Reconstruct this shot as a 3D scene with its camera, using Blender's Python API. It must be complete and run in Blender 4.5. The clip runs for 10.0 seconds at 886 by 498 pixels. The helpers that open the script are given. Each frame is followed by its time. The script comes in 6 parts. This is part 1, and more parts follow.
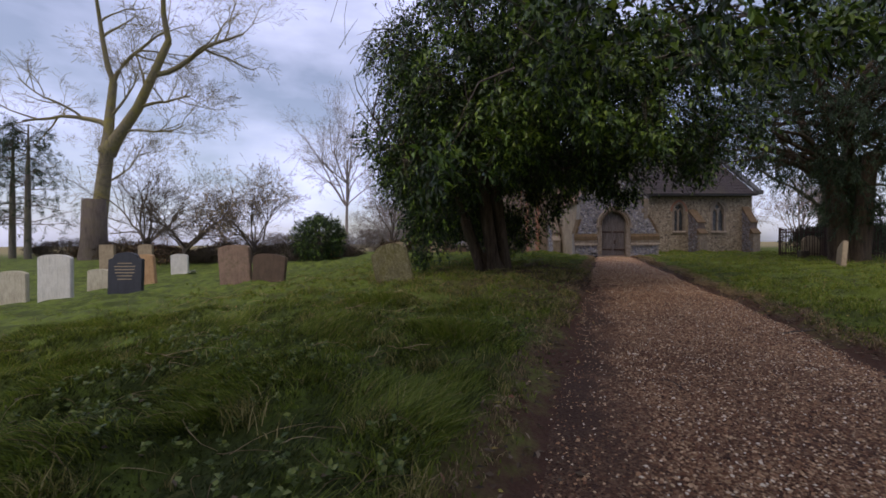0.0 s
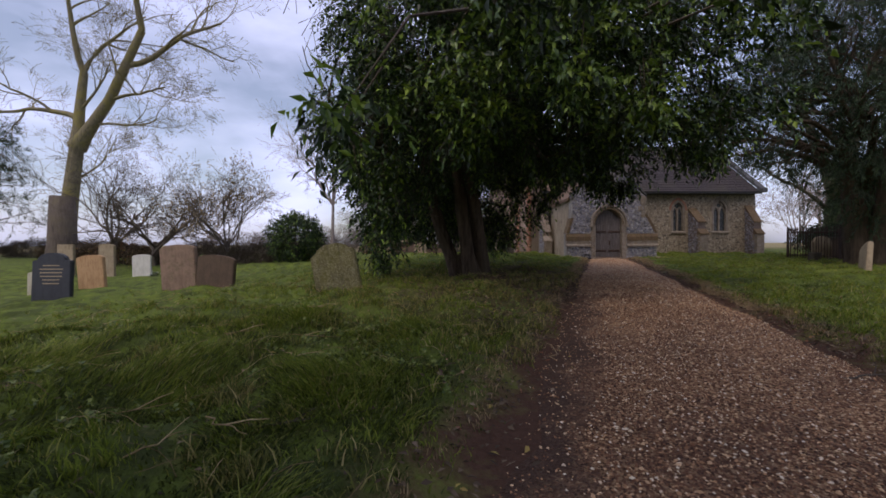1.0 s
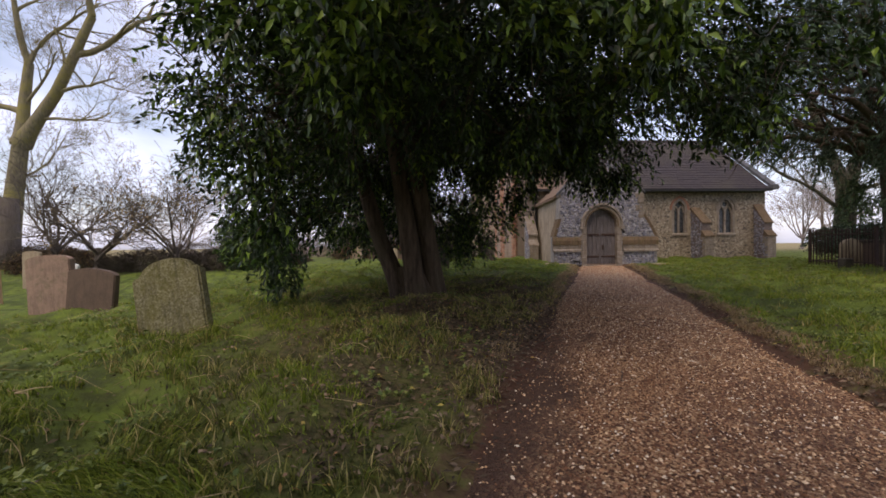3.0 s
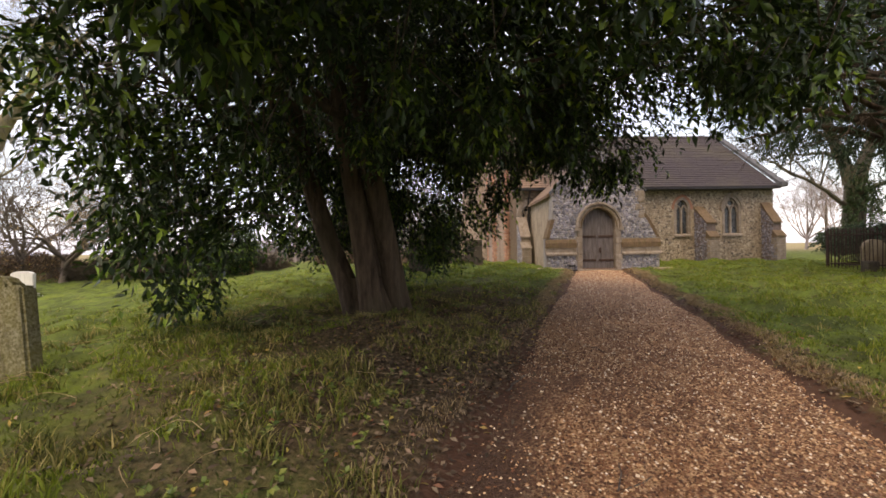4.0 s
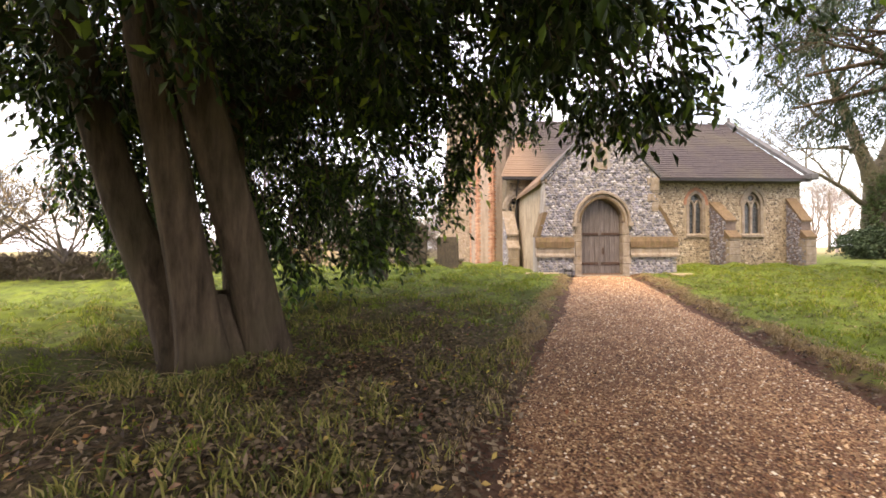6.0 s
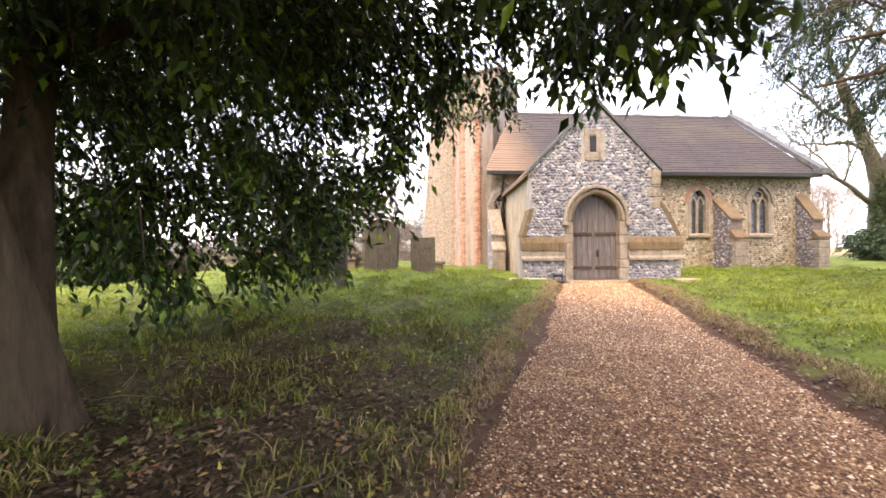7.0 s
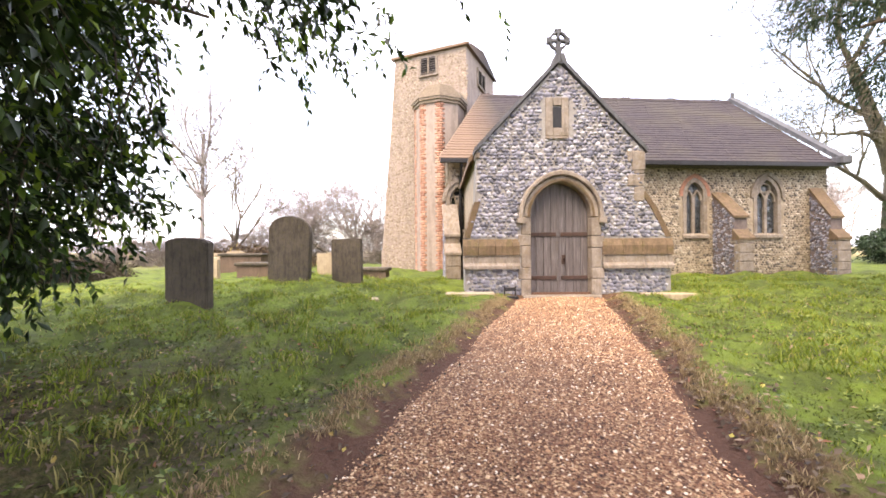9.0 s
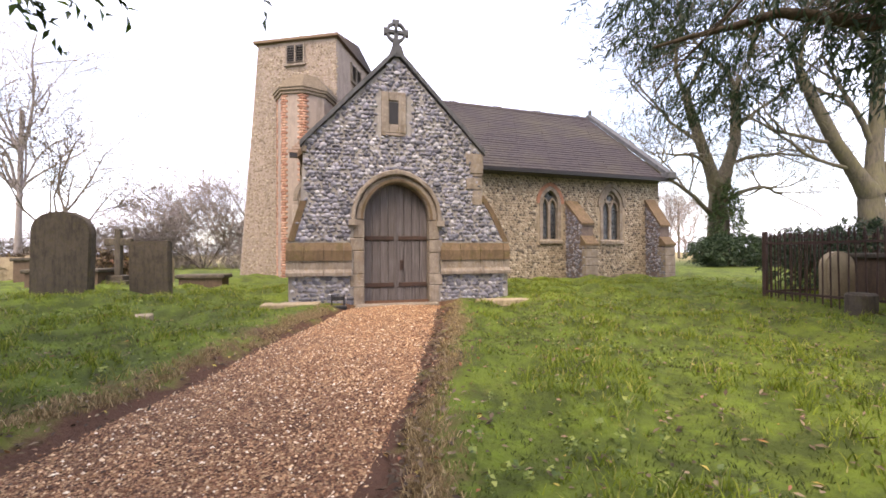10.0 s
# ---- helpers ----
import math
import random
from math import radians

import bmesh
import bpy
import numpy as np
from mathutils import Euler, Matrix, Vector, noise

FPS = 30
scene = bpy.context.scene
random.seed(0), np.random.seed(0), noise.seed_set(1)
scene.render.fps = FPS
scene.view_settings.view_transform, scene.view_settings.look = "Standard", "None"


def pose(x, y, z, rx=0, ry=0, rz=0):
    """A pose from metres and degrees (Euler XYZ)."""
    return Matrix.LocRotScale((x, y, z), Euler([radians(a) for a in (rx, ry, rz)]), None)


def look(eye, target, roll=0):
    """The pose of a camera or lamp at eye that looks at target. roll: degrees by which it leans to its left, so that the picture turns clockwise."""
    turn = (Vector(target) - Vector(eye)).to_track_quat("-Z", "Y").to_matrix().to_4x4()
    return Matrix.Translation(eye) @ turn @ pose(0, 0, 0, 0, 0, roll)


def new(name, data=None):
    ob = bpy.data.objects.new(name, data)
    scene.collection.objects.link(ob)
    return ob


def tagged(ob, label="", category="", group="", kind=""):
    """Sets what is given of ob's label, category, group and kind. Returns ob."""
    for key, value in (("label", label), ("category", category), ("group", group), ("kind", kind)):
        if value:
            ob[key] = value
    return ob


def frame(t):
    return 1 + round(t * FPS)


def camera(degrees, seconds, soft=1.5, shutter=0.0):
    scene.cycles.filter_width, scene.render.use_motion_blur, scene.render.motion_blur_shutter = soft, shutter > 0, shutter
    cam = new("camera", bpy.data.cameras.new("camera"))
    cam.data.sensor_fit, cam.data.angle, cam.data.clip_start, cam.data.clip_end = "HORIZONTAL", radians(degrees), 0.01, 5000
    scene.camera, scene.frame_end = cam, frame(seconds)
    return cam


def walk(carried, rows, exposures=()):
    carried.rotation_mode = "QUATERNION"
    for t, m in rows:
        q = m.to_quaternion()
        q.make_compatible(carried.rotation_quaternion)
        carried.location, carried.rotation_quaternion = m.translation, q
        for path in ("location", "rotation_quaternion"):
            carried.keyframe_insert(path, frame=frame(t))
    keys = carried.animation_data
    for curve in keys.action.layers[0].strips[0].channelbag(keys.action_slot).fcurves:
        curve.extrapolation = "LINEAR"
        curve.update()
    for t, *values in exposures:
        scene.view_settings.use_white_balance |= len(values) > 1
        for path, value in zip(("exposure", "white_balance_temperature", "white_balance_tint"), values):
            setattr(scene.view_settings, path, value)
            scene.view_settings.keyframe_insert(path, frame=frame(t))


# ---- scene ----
cam = camera(95.1, 10.0, soft=1.7)
PATH = [
    (0, (0.510, 0.176, 1.029), (0.433, 2.175, 1.002), -0.38),
    (0.5, (0.838, 0.870, 1.053), (0.766, 2.869, 1.030), -0.17),
    (1, (1.118, 1.536, 1.022), (1.053, 3.534, 0.997), -0.26),
    (1.5, (1.439, 2.149, 1.038), (1.375, 4.148, 1.021), -0.25),
    (2, (1.668, 2.701, 1.073), (1.613, 4.700, 1.056), -0.37),
    (2.5, (1.842, 3.242, 1.101), (1.792, 5.242, 1.083), -0.39),
    (4, (2.549, 4.970, 1.181), (2.504, 6.969, 1.178), -0.97),
    (4.5, (2.800, 5.618, 1.181), (2.762, 7.618, 1.168), -0.67),
    (5, (2.978, 6.261, 1.176), (2.947, 8.260, 1.159), -0.36),
    (6.5, (3.421, 8.263, 1.106), (3.424, 10.263, 1.111), -0.41),
    (7, (3.735, 8.893, 1.144), (3.746, 10.893, 1.148), -0.43),
    (7.5, (3.930, 9.495, 1.178), (3.947, 11.495, 1.181), -0.34),
    (8, (4.186, 10.090, 1.197), (4.210, 12.090, 1.195), -0.15),
    (8.5, (4.558, 10.603, 1.224), (4.586, 12.603, 1.226), -0.22),
    (9, (5.113, 10.982, 1.227), (5.131, 12.982, 1.230), -0.43),
    (9.5, (5.740, 11.232, 1.222), (5.929, 13.223, 1.230), -0.37),
    (10, (6.391, 11.420, 1.236), (6.859, 13.364, 1.255), -0.25),
]
walk(cam, [(t, look(eye, target, roll)) for t, eye, target, roll in PATH],
     exposures=[(0.0, -0.1, 6900, 17), (2.5, 0.2, 7200, 17), (4.0, 1.1, 8700, 15), (5.0, 1.75, 9700, 15), (6.5, 2.4, 8700, 15), (8.0, 2.7, 8150, 15), (9.0, 2.45, 8000, 15), (10.0, 1.8, 7900, 15)])

# ---- sky and sun: soft light through thin cloud ----
SUN_AZ, SUN_EL = 212.0, 57.0          # compass from +y, clockwise
world = bpy.data.worlds.new("sky")
scene.world = world
world.use_nodes = True
wn, wl = world.node_tree.nodes, world.node_tree.links
wn.clear()
sky = wn.new("ShaderNodeTexSky")
sky.sky_type = "NISHITA"
sky.sun_disc = False
sky.sun_elevation, sky.sun_rotation = radians(SUN_EL), radians(SUN_AZ)
sky.air_density, sky.dust_density = 1.0, 2.0
wtc = wn.new("ShaderNodeTexCoord")
wmap = wn.new("ShaderNodeMapping")
wmap.inputs["Scale"].default_value = (1.0, 1.0, 2.6)
wnoise = wn.new("ShaderNodeTexNoise")
wnoise.inputs["Scale"].default_value, wnoise.inputs["Detail"].default_value = 2.2, 6.0
wramp = wn.new("ShaderNodeValToRGB")
wramp.color_ramp.elements[0].position, wramp.color_ramp.elements[1].position = 0.38, 0.72
wramp.color_ramp.elements[0].color = (0.15, 0.15, 0.15, 1)
wramp.color_ramp.elements[1].color = (0.9, 0.9, 0.9, 1)
wmix = wn.new("ShaderNodeMixRGB")
wmix.inputs[2].default_value = (8.0, 8.9, 12.8, 1)
wbg = wn.new("ShaderNodeBackground")
wbg.inputs["Strength"].default_value = 0.14
wout = wn.new("ShaderNodeOutputWorld")
wl.new(wtc.outputs["Generated"], wmap.inputs["Vector"])
wl.new(wmap.outputs["Vector"], wnoise.inputs["Vector"])
wl.new(wnoise.outputs["Fac"], wramp.inputs["Fac"])
wl.new(wramp.outputs["Color"], wmix.inputs[0])
wl.new(sky.outputs["Color"], wmix.inputs[1])
wl.new(wmix.outputs["Color"], wbg.inputs["Color"])
wl.new(wbg.outputs["Background"], wout.inputs["Surface"])
sun = new("sun", bpy.data.lights.new("sun", "SUN"))
sun.data.energy, sun.data.angle, sun.data.color = 1.2, radians(36), (1.0, 0.92, 0.80)
_az, _el = radians(SUN_AZ), radians(SUN_EL)
sun.matrix_world = look((0, 0, 30), (-30 * math.sin(_az) * math.cos(_el), -30 * math.cos(_az) * math.cos(_el), 30 - 30 * math.sin(_el)))


# ---- materials ----
class Nodes:
    """A node material with a Principled shader and short ways to add to it."""

    def __init__(self, name, rough=0.8, metal=0.0, spec=0.4):
        self.mat = bpy.data.materials.new(name)
        self.mat.use_nodes = True
        self.t = self.mat.node_tree
        self.bsdf = self.t.nodes["Principled BSDF"]
        self.out = self.t.nodes["Material Output"]
        self.bsdf.inputs["Roughness"].default_value = rough
        self.bsdf.inputs["Metallic"].default_value = metal
        self.bsdf.inputs["Specular IOR Level"].default_value = spec
        self.tc = self.t.nodes.new("ShaderNodeTexCoord")

    def node(self, kind, **inputs):
        n = self.t.nodes.new(kind)
        for k, v in inputs.items():
            self.put(n.inputs[k.replace("_", " ")], v)
        return n

    def put(self, socket, v):
        if isinstance(v, bpy.types.NodeSocket):
            self.t.links.new(v, socket)
        else:
            socket.default_value = v

    def noise(self, scale, detail=4.0, rough=0.55, stretch=None):
        v = self.tc.outputs["Object"]
        if stretch:
            v = self.node("ShaderNodeMapping", Vector=v, Scale=stretch).outputs["Vector"]
        return self.node("ShaderNodeTexNoise", Vector=v, Scale=scale, Detail=detail, Roughness=rough).outputs["Fac"]

    def ramp(self, fac, *stops):
        n = self.node("ShaderNodeValToRGB", Fac=fac)
        e = n.color_ramp.elements
        while len(e) < len(stops):
            e.new(0.5)
        for el, (p, c) in zip(e, stops):
            el.position = p
            el.color = (c, c, c, 1) if isinstance(c, (int, float)) else (*c, 1)
        return n.outputs["Color"]

    def mix(self, fac, a, b, mode="MIX"):
        n = self.t.nodes.new("ShaderNodeMixRGB")
        n.blend_type = mode
        self.put(n.inputs[0], fac)
        for i, c in ((1, a), (2, b)):
            self.put(n.inputs[i], (*c, 1) if isinstance(c, tuple) and len(c) == 3 else c)
        return n.outputs["Color"]

    def math(self, op, a, b=0.0, clamp=False):
        n = self.t.nodes.new("ShaderNodeMath")
        n.operation, n.use_clamp = op, clamp
        self.put(n.inputs[0], a)
        self.put(n.inputs[1], b)
        return n.outputs[0]

    def island(self):
        return self.node("ShaderNodeNewGeometry").outputs["Random Per Island"]

    def rand(self):
        return self.node("ShaderNodeObjectInfo").outputs["Random"]

    def bump(self, height, strength=0.4, distance=0.02):
        n = self.node("ShaderNodeBump", Height=height, Strength=strength, Distance=distance)
        self.t.links.new(n.outputs["Normal"], self.bsdf.inputs["Normal"])

    def colour(self, c):
        self.put(self.bsdf.inputs["Base Color"], c)
        return self

    def leafy(self, c, amount=0.3):
        """Lets some light through, as thin leaves do."""
        tr = self.node("ShaderNodeBsdfTranslucent", Color=c)
        mx = self.node("ShaderNodeMixShader", Fac=amount)
        self.t.links.new(self.bsdf.outputs[0], mx.inputs[1])
        self.t.links.new(tr.outputs[0], mx.inputs[2])
        self.t.links.new(mx.outputs[0], self.out.inputs["Surface"])
        return self


def stone_mat(name, light, dark, stain, moss=None, scale=3.0, rough=0.9):
    m = Nodes(name, rough, spec=0.25)
    a = m.noise(scale * 1.2, 6, 0.65)
    b = m.noise(scale * 14, 3)
    c = m.ramp(a, (0.3, dark), (0.62, light))
    c = m.mix(m.ramp(b, (0.35, 0.0), (0.7, 0.35)), c, stain)
    if moss:
        c = m.mix(m.ramp(m.noise(scale * 2.3, 5, 0.7), (0.5, 0.0), (0.66, 0.85)), c, moss)
    run = m.noise(scale * 1.7, 6, 0.7, (2.2, 2.2, 0.35))                  # rain streaks
    c = m.mix(m.ramp(run, (0.48, 0.0), (0.68, 0.6)), c, tuple(0.45 * v for v in dark))
    c = m.mix(m.ramp(m.noise(scale * 6.0, 4, 0.65), (0.56, 0.0), (0.66, 0.4)), c, tuple(min(0.7, 1.35 * v) for v in light))
    c = m.mix(m.math("MULTIPLY", m.rand(), 0.3), c, dark)
    m.colour(c)
    m.bump(b, 0.35, 0.01)
    return m.mat


def ground_mat():
    """Turf, bare soil along the gravel, and a litter of dead leaves round the evergreen."""
    m = Nodes("turf", 0.95, spec=0.2)
    xyz = m.node("ShaderNodeSeparateXYZ", Vector=m.tc.outputs["Object"])
    x, y = xyz.outputs["X"], xyz.outputs["Y"]
    wob = m.math("MULTIPLY", m.math("SUBTRACT", m.noise(2.6, 6, 0.7), 0.5), 1.25)
    left = m.math("SUBTRACT", m.math("ADD", m.math("MULTIPLY", y, 0.355), 0.12), x)
    right = m.math("SUBTRACT", x, m.math("ADD", m.math("MULTIPLY", y, 0.293), 2.70))
    off = m.math("ADD", m.math("MAXIMUM", left, right), wob)
    soil_f = m.ramp(off, (0.04, 1.0), (0.2, 0.0))
    dry_f = m.ramp(off, (0.16, 0.75), (0.38, 0.0))
    dx, dy = m.math("SUBTRACT", x, 2.7), m.math("MULTIPLY", m.math("SUBTRACT", y, 9.4), 0.58)
    r = m.math("SQRT", m.math("ADD", m.math("MULTIPLY", dx, dx), m.math("MULTIPLY", dy, dy)))
    lit = m.math("ADD", r, m.math("MULTIPLY", m.math("SUBTRACT", m.noise(1.3, 6, 0.7), 0.5), 3.0))
    litter_f = m.ramp(m.math("MULTIPLY", lit, 0.1), (0.155, 0.92), (0.33, 0.0))
    big, fine = m.noise(0.35, 5, 0.6), m.noise(9.0, 5, 0.7)
    green = m.ramp(big, (0.3, (0.086, 0.126, 0.017)), (0.55, (0.125, 0.172, 0.021)), (0.75, (0.155, 0.182, 0.026)))
    green = m.mix(m.ramp(fine, (0.35, 0.0), (0.75, 0.6)), green, (0.055, 0.06, 0.02))
    green = m.mix(m.ramp(m.noise(2.6, 5, 0.7), (0.42, 0.8), (0.56, 0.0)), green, (0.04, 0.052, 0.013))
    green = m.mix(m.ramp(m.noise(3.7, 6, 0.75), (0.58, 0.0), (0.72, 0.7)), green, (0.21, 0.19, 0.06))
    straw = m.mix(m.noise(22.0, 3), (0.20, 0.14, 0.065), (0.10, 0.065, 0.03))
    soil = m.mix(m.noise(30.0, 4, 0.7), (0.05, 0.028, 0.018), (0.14, 0.07, 0.043))
    leaf = m.mix(m.ramp(m.noise(26.0, 4, 0.7), (0.4, 0.0), (0.6, 1.0)), (0.038, 0.026, 0.016), (0.125, 0.086, 0.05))
    c = m.mix(dry_f, green, straw)
    c = m.mix(litter_f, c, leaf)
    c = m.mix(soil_f, c, soil)
    far = m.ramp(m.math("MULTIPLY", y, 0.01), (0.30, 0.0), (0.5, 1.0))
    field = m.mix(m.noise(0.03, 4), (0.26, 0.19, 0.10), (0.17, 0.16, 0.06))
    c = m.mix(far, c, field)
    m.colour(c)
    m.bump(m.noise(45.0, 4, 0.7), 0.8, 0.03)
    return m.mat


def gravel_mat():
    m = Nodes("gravel", 0.85, spec=0.3)
    vor = m.node("ShaderNodeTexVoronoi", Vector=m.tc.outputs["Object"], Scale=85.0)
    c = m.ramp(vor.outputs["Color"], (0.1, (0.065, 0.026, 0.012)), (0.5, (0.31, 0.142, 0.066)), (0.9, (0.68, 0.43, 0.225)))
    wet = m.ramp(m.noise(1.1, 5, 0.65), (0.38, 0.55), (0.62, 0.0))
    c = m.mix(wet, c, (0.09, 0.042, 0.026))
    c = m.mix(m.ramp(m.noise(5.0, 4, 0.7), (0.5, 0.0), (0.7, 0.45)), c, (0.12, 0.06, 0.035))
    xyz = m.node("ShaderNodeSeparateXYZ", Vector=m.tc.outputs["Object"])
    edge = m.math("SUBTRACT", xyz.outputs["X"], m.math("ADD", m.math("MULTIPLY", xyz.outputs["Y"], 0.355), 0.12))
    edge = m.math("ADD", edge, m.math("MULTIPLY", m.math("SUBTRACT", m.noise(1.8, 6, 0.7), 0.5), 1.1))
    along = m.ramp(m.math("MULTIPLY", xyz.outputs["Y"], 0.05), (0.03, 0.3), (0.12, 1.0), (0.34, 1.0), (0.46, 0.15))
    dirt = m.math("MULTIPLY", m.ramp(edge, (0.22, 0.92), (0.55, 0.0)), along)
    c = m.mix(dirt, c, (0.075, 0.04, 0.025))
    m.colour(c)
    m.bump(vor.outputs["Distance"], 1.0, 0.02)
    return m.mat


def pebble_mat():
    m = Nodes("pebbles", 0.7, spec=0.4)
    m.colour(m.ramp(m.island(), (0.0, (0.06, 0.025, 0.012)), (0.34, (0.23, 0.10, 0.045)), (0.62, (0.47, 0.25, 0.118)), (0.86, (0.70, 0.47, 0.26)), (1.0, (0.82, 0.70, 0.52))))
    return m.mat


def island_mat(name, *stops, rough=0.8, spec=0.3, leafy=0.0, fine=None):
    m = Nodes(name, rough, spec=spec)
    c = m.ramp(m.island(), *stops)
    if fine:
        c = m.mix(m.ramp(m.noise(fine, 4), (0.3, 0.0), (0.75, 0.5)), c, (0.04, 0.035, 0.03))
    m.colour(c)
    if leafy:
        m.leafy(c, leafy)
    return m.mat


def bark_mat(name, a, b, moss):
    m = Nodes(name, 0.95, spec=0.15)
    n = m.noise(4.0, 6, 0.65, (3.0, 3.0, 0.5))
    c = m.ramp(n, (0.3, a), (0.7, b))
    c = m.mix(m.ramp(m.noise(1.3, 5, 0.65), (0.45, 0.0), (0.68, 0.8)), c, moss)
    m.colour(c)
    m.bump(n, 0.7, 0.05)
    return m.mat


def wood_mat():
    m = Nodes("weathered_oak", 0.75, spec=0.3)
    g = m.noise(9.0, 6, 0.6, (6.0, 6.0, 0.35))
    c = m.ramp(g, (0.3, (0.05, 0.041, 0.04)), (0.55, (0.11, 0.095, 0.092)), (0.75, (0.2, 0.18, 0.177)))
    c = m.mix(m.math("MULTIPLY", m.rand(), 0.35), c, (0.10, 0.085, 0.075))
    m.colour(c)
    m.bump(g, 0.5, 0.008)
    return m.mat


def tile_mat():
    m = Nodes("clay_tiles", 0.85, spec=0.25)
    xyz = m.node("ShaderNodeSeparateXYZ", Vector=m.tc.outputs["Object"])
    n, f = m.noise(0.6, 5, 0.6), m.noise(11.0, 4, 0.6)
    c = m.ramp(f, (0.3, (0.026, 0.021, 0.023)), (0.55, (0.041, 0.033, 0.034)), (0.75, (0.066, 0.049, 0.046)))
    c = m.mix(m.ramp(n, (0.44, 0.0), (0.68, 0.55)), c, (0.07, 0.06, 0.038))
    west = m.ramp(m.math("MULTIPLY", xyz.outputs["X"], 0.1), (0.60, 0.5), (0.72, 0.0))
    c = m.mix(west, c, (0.25, 0.16, 0.095))
    m.colour(c)
    m.bump(m.noise(35.0, 3), 0.4, 0.01)
    return m.mat


def glass_mat():
    m = Nodes("old_glass", 0.12, spec=0.6)
    m.colour(m.ramp(m.island(), (0.0, (0.015, 0.018, 0.02)), (1.0, (0.06, 0.065, 0.07))))
    return m.mat


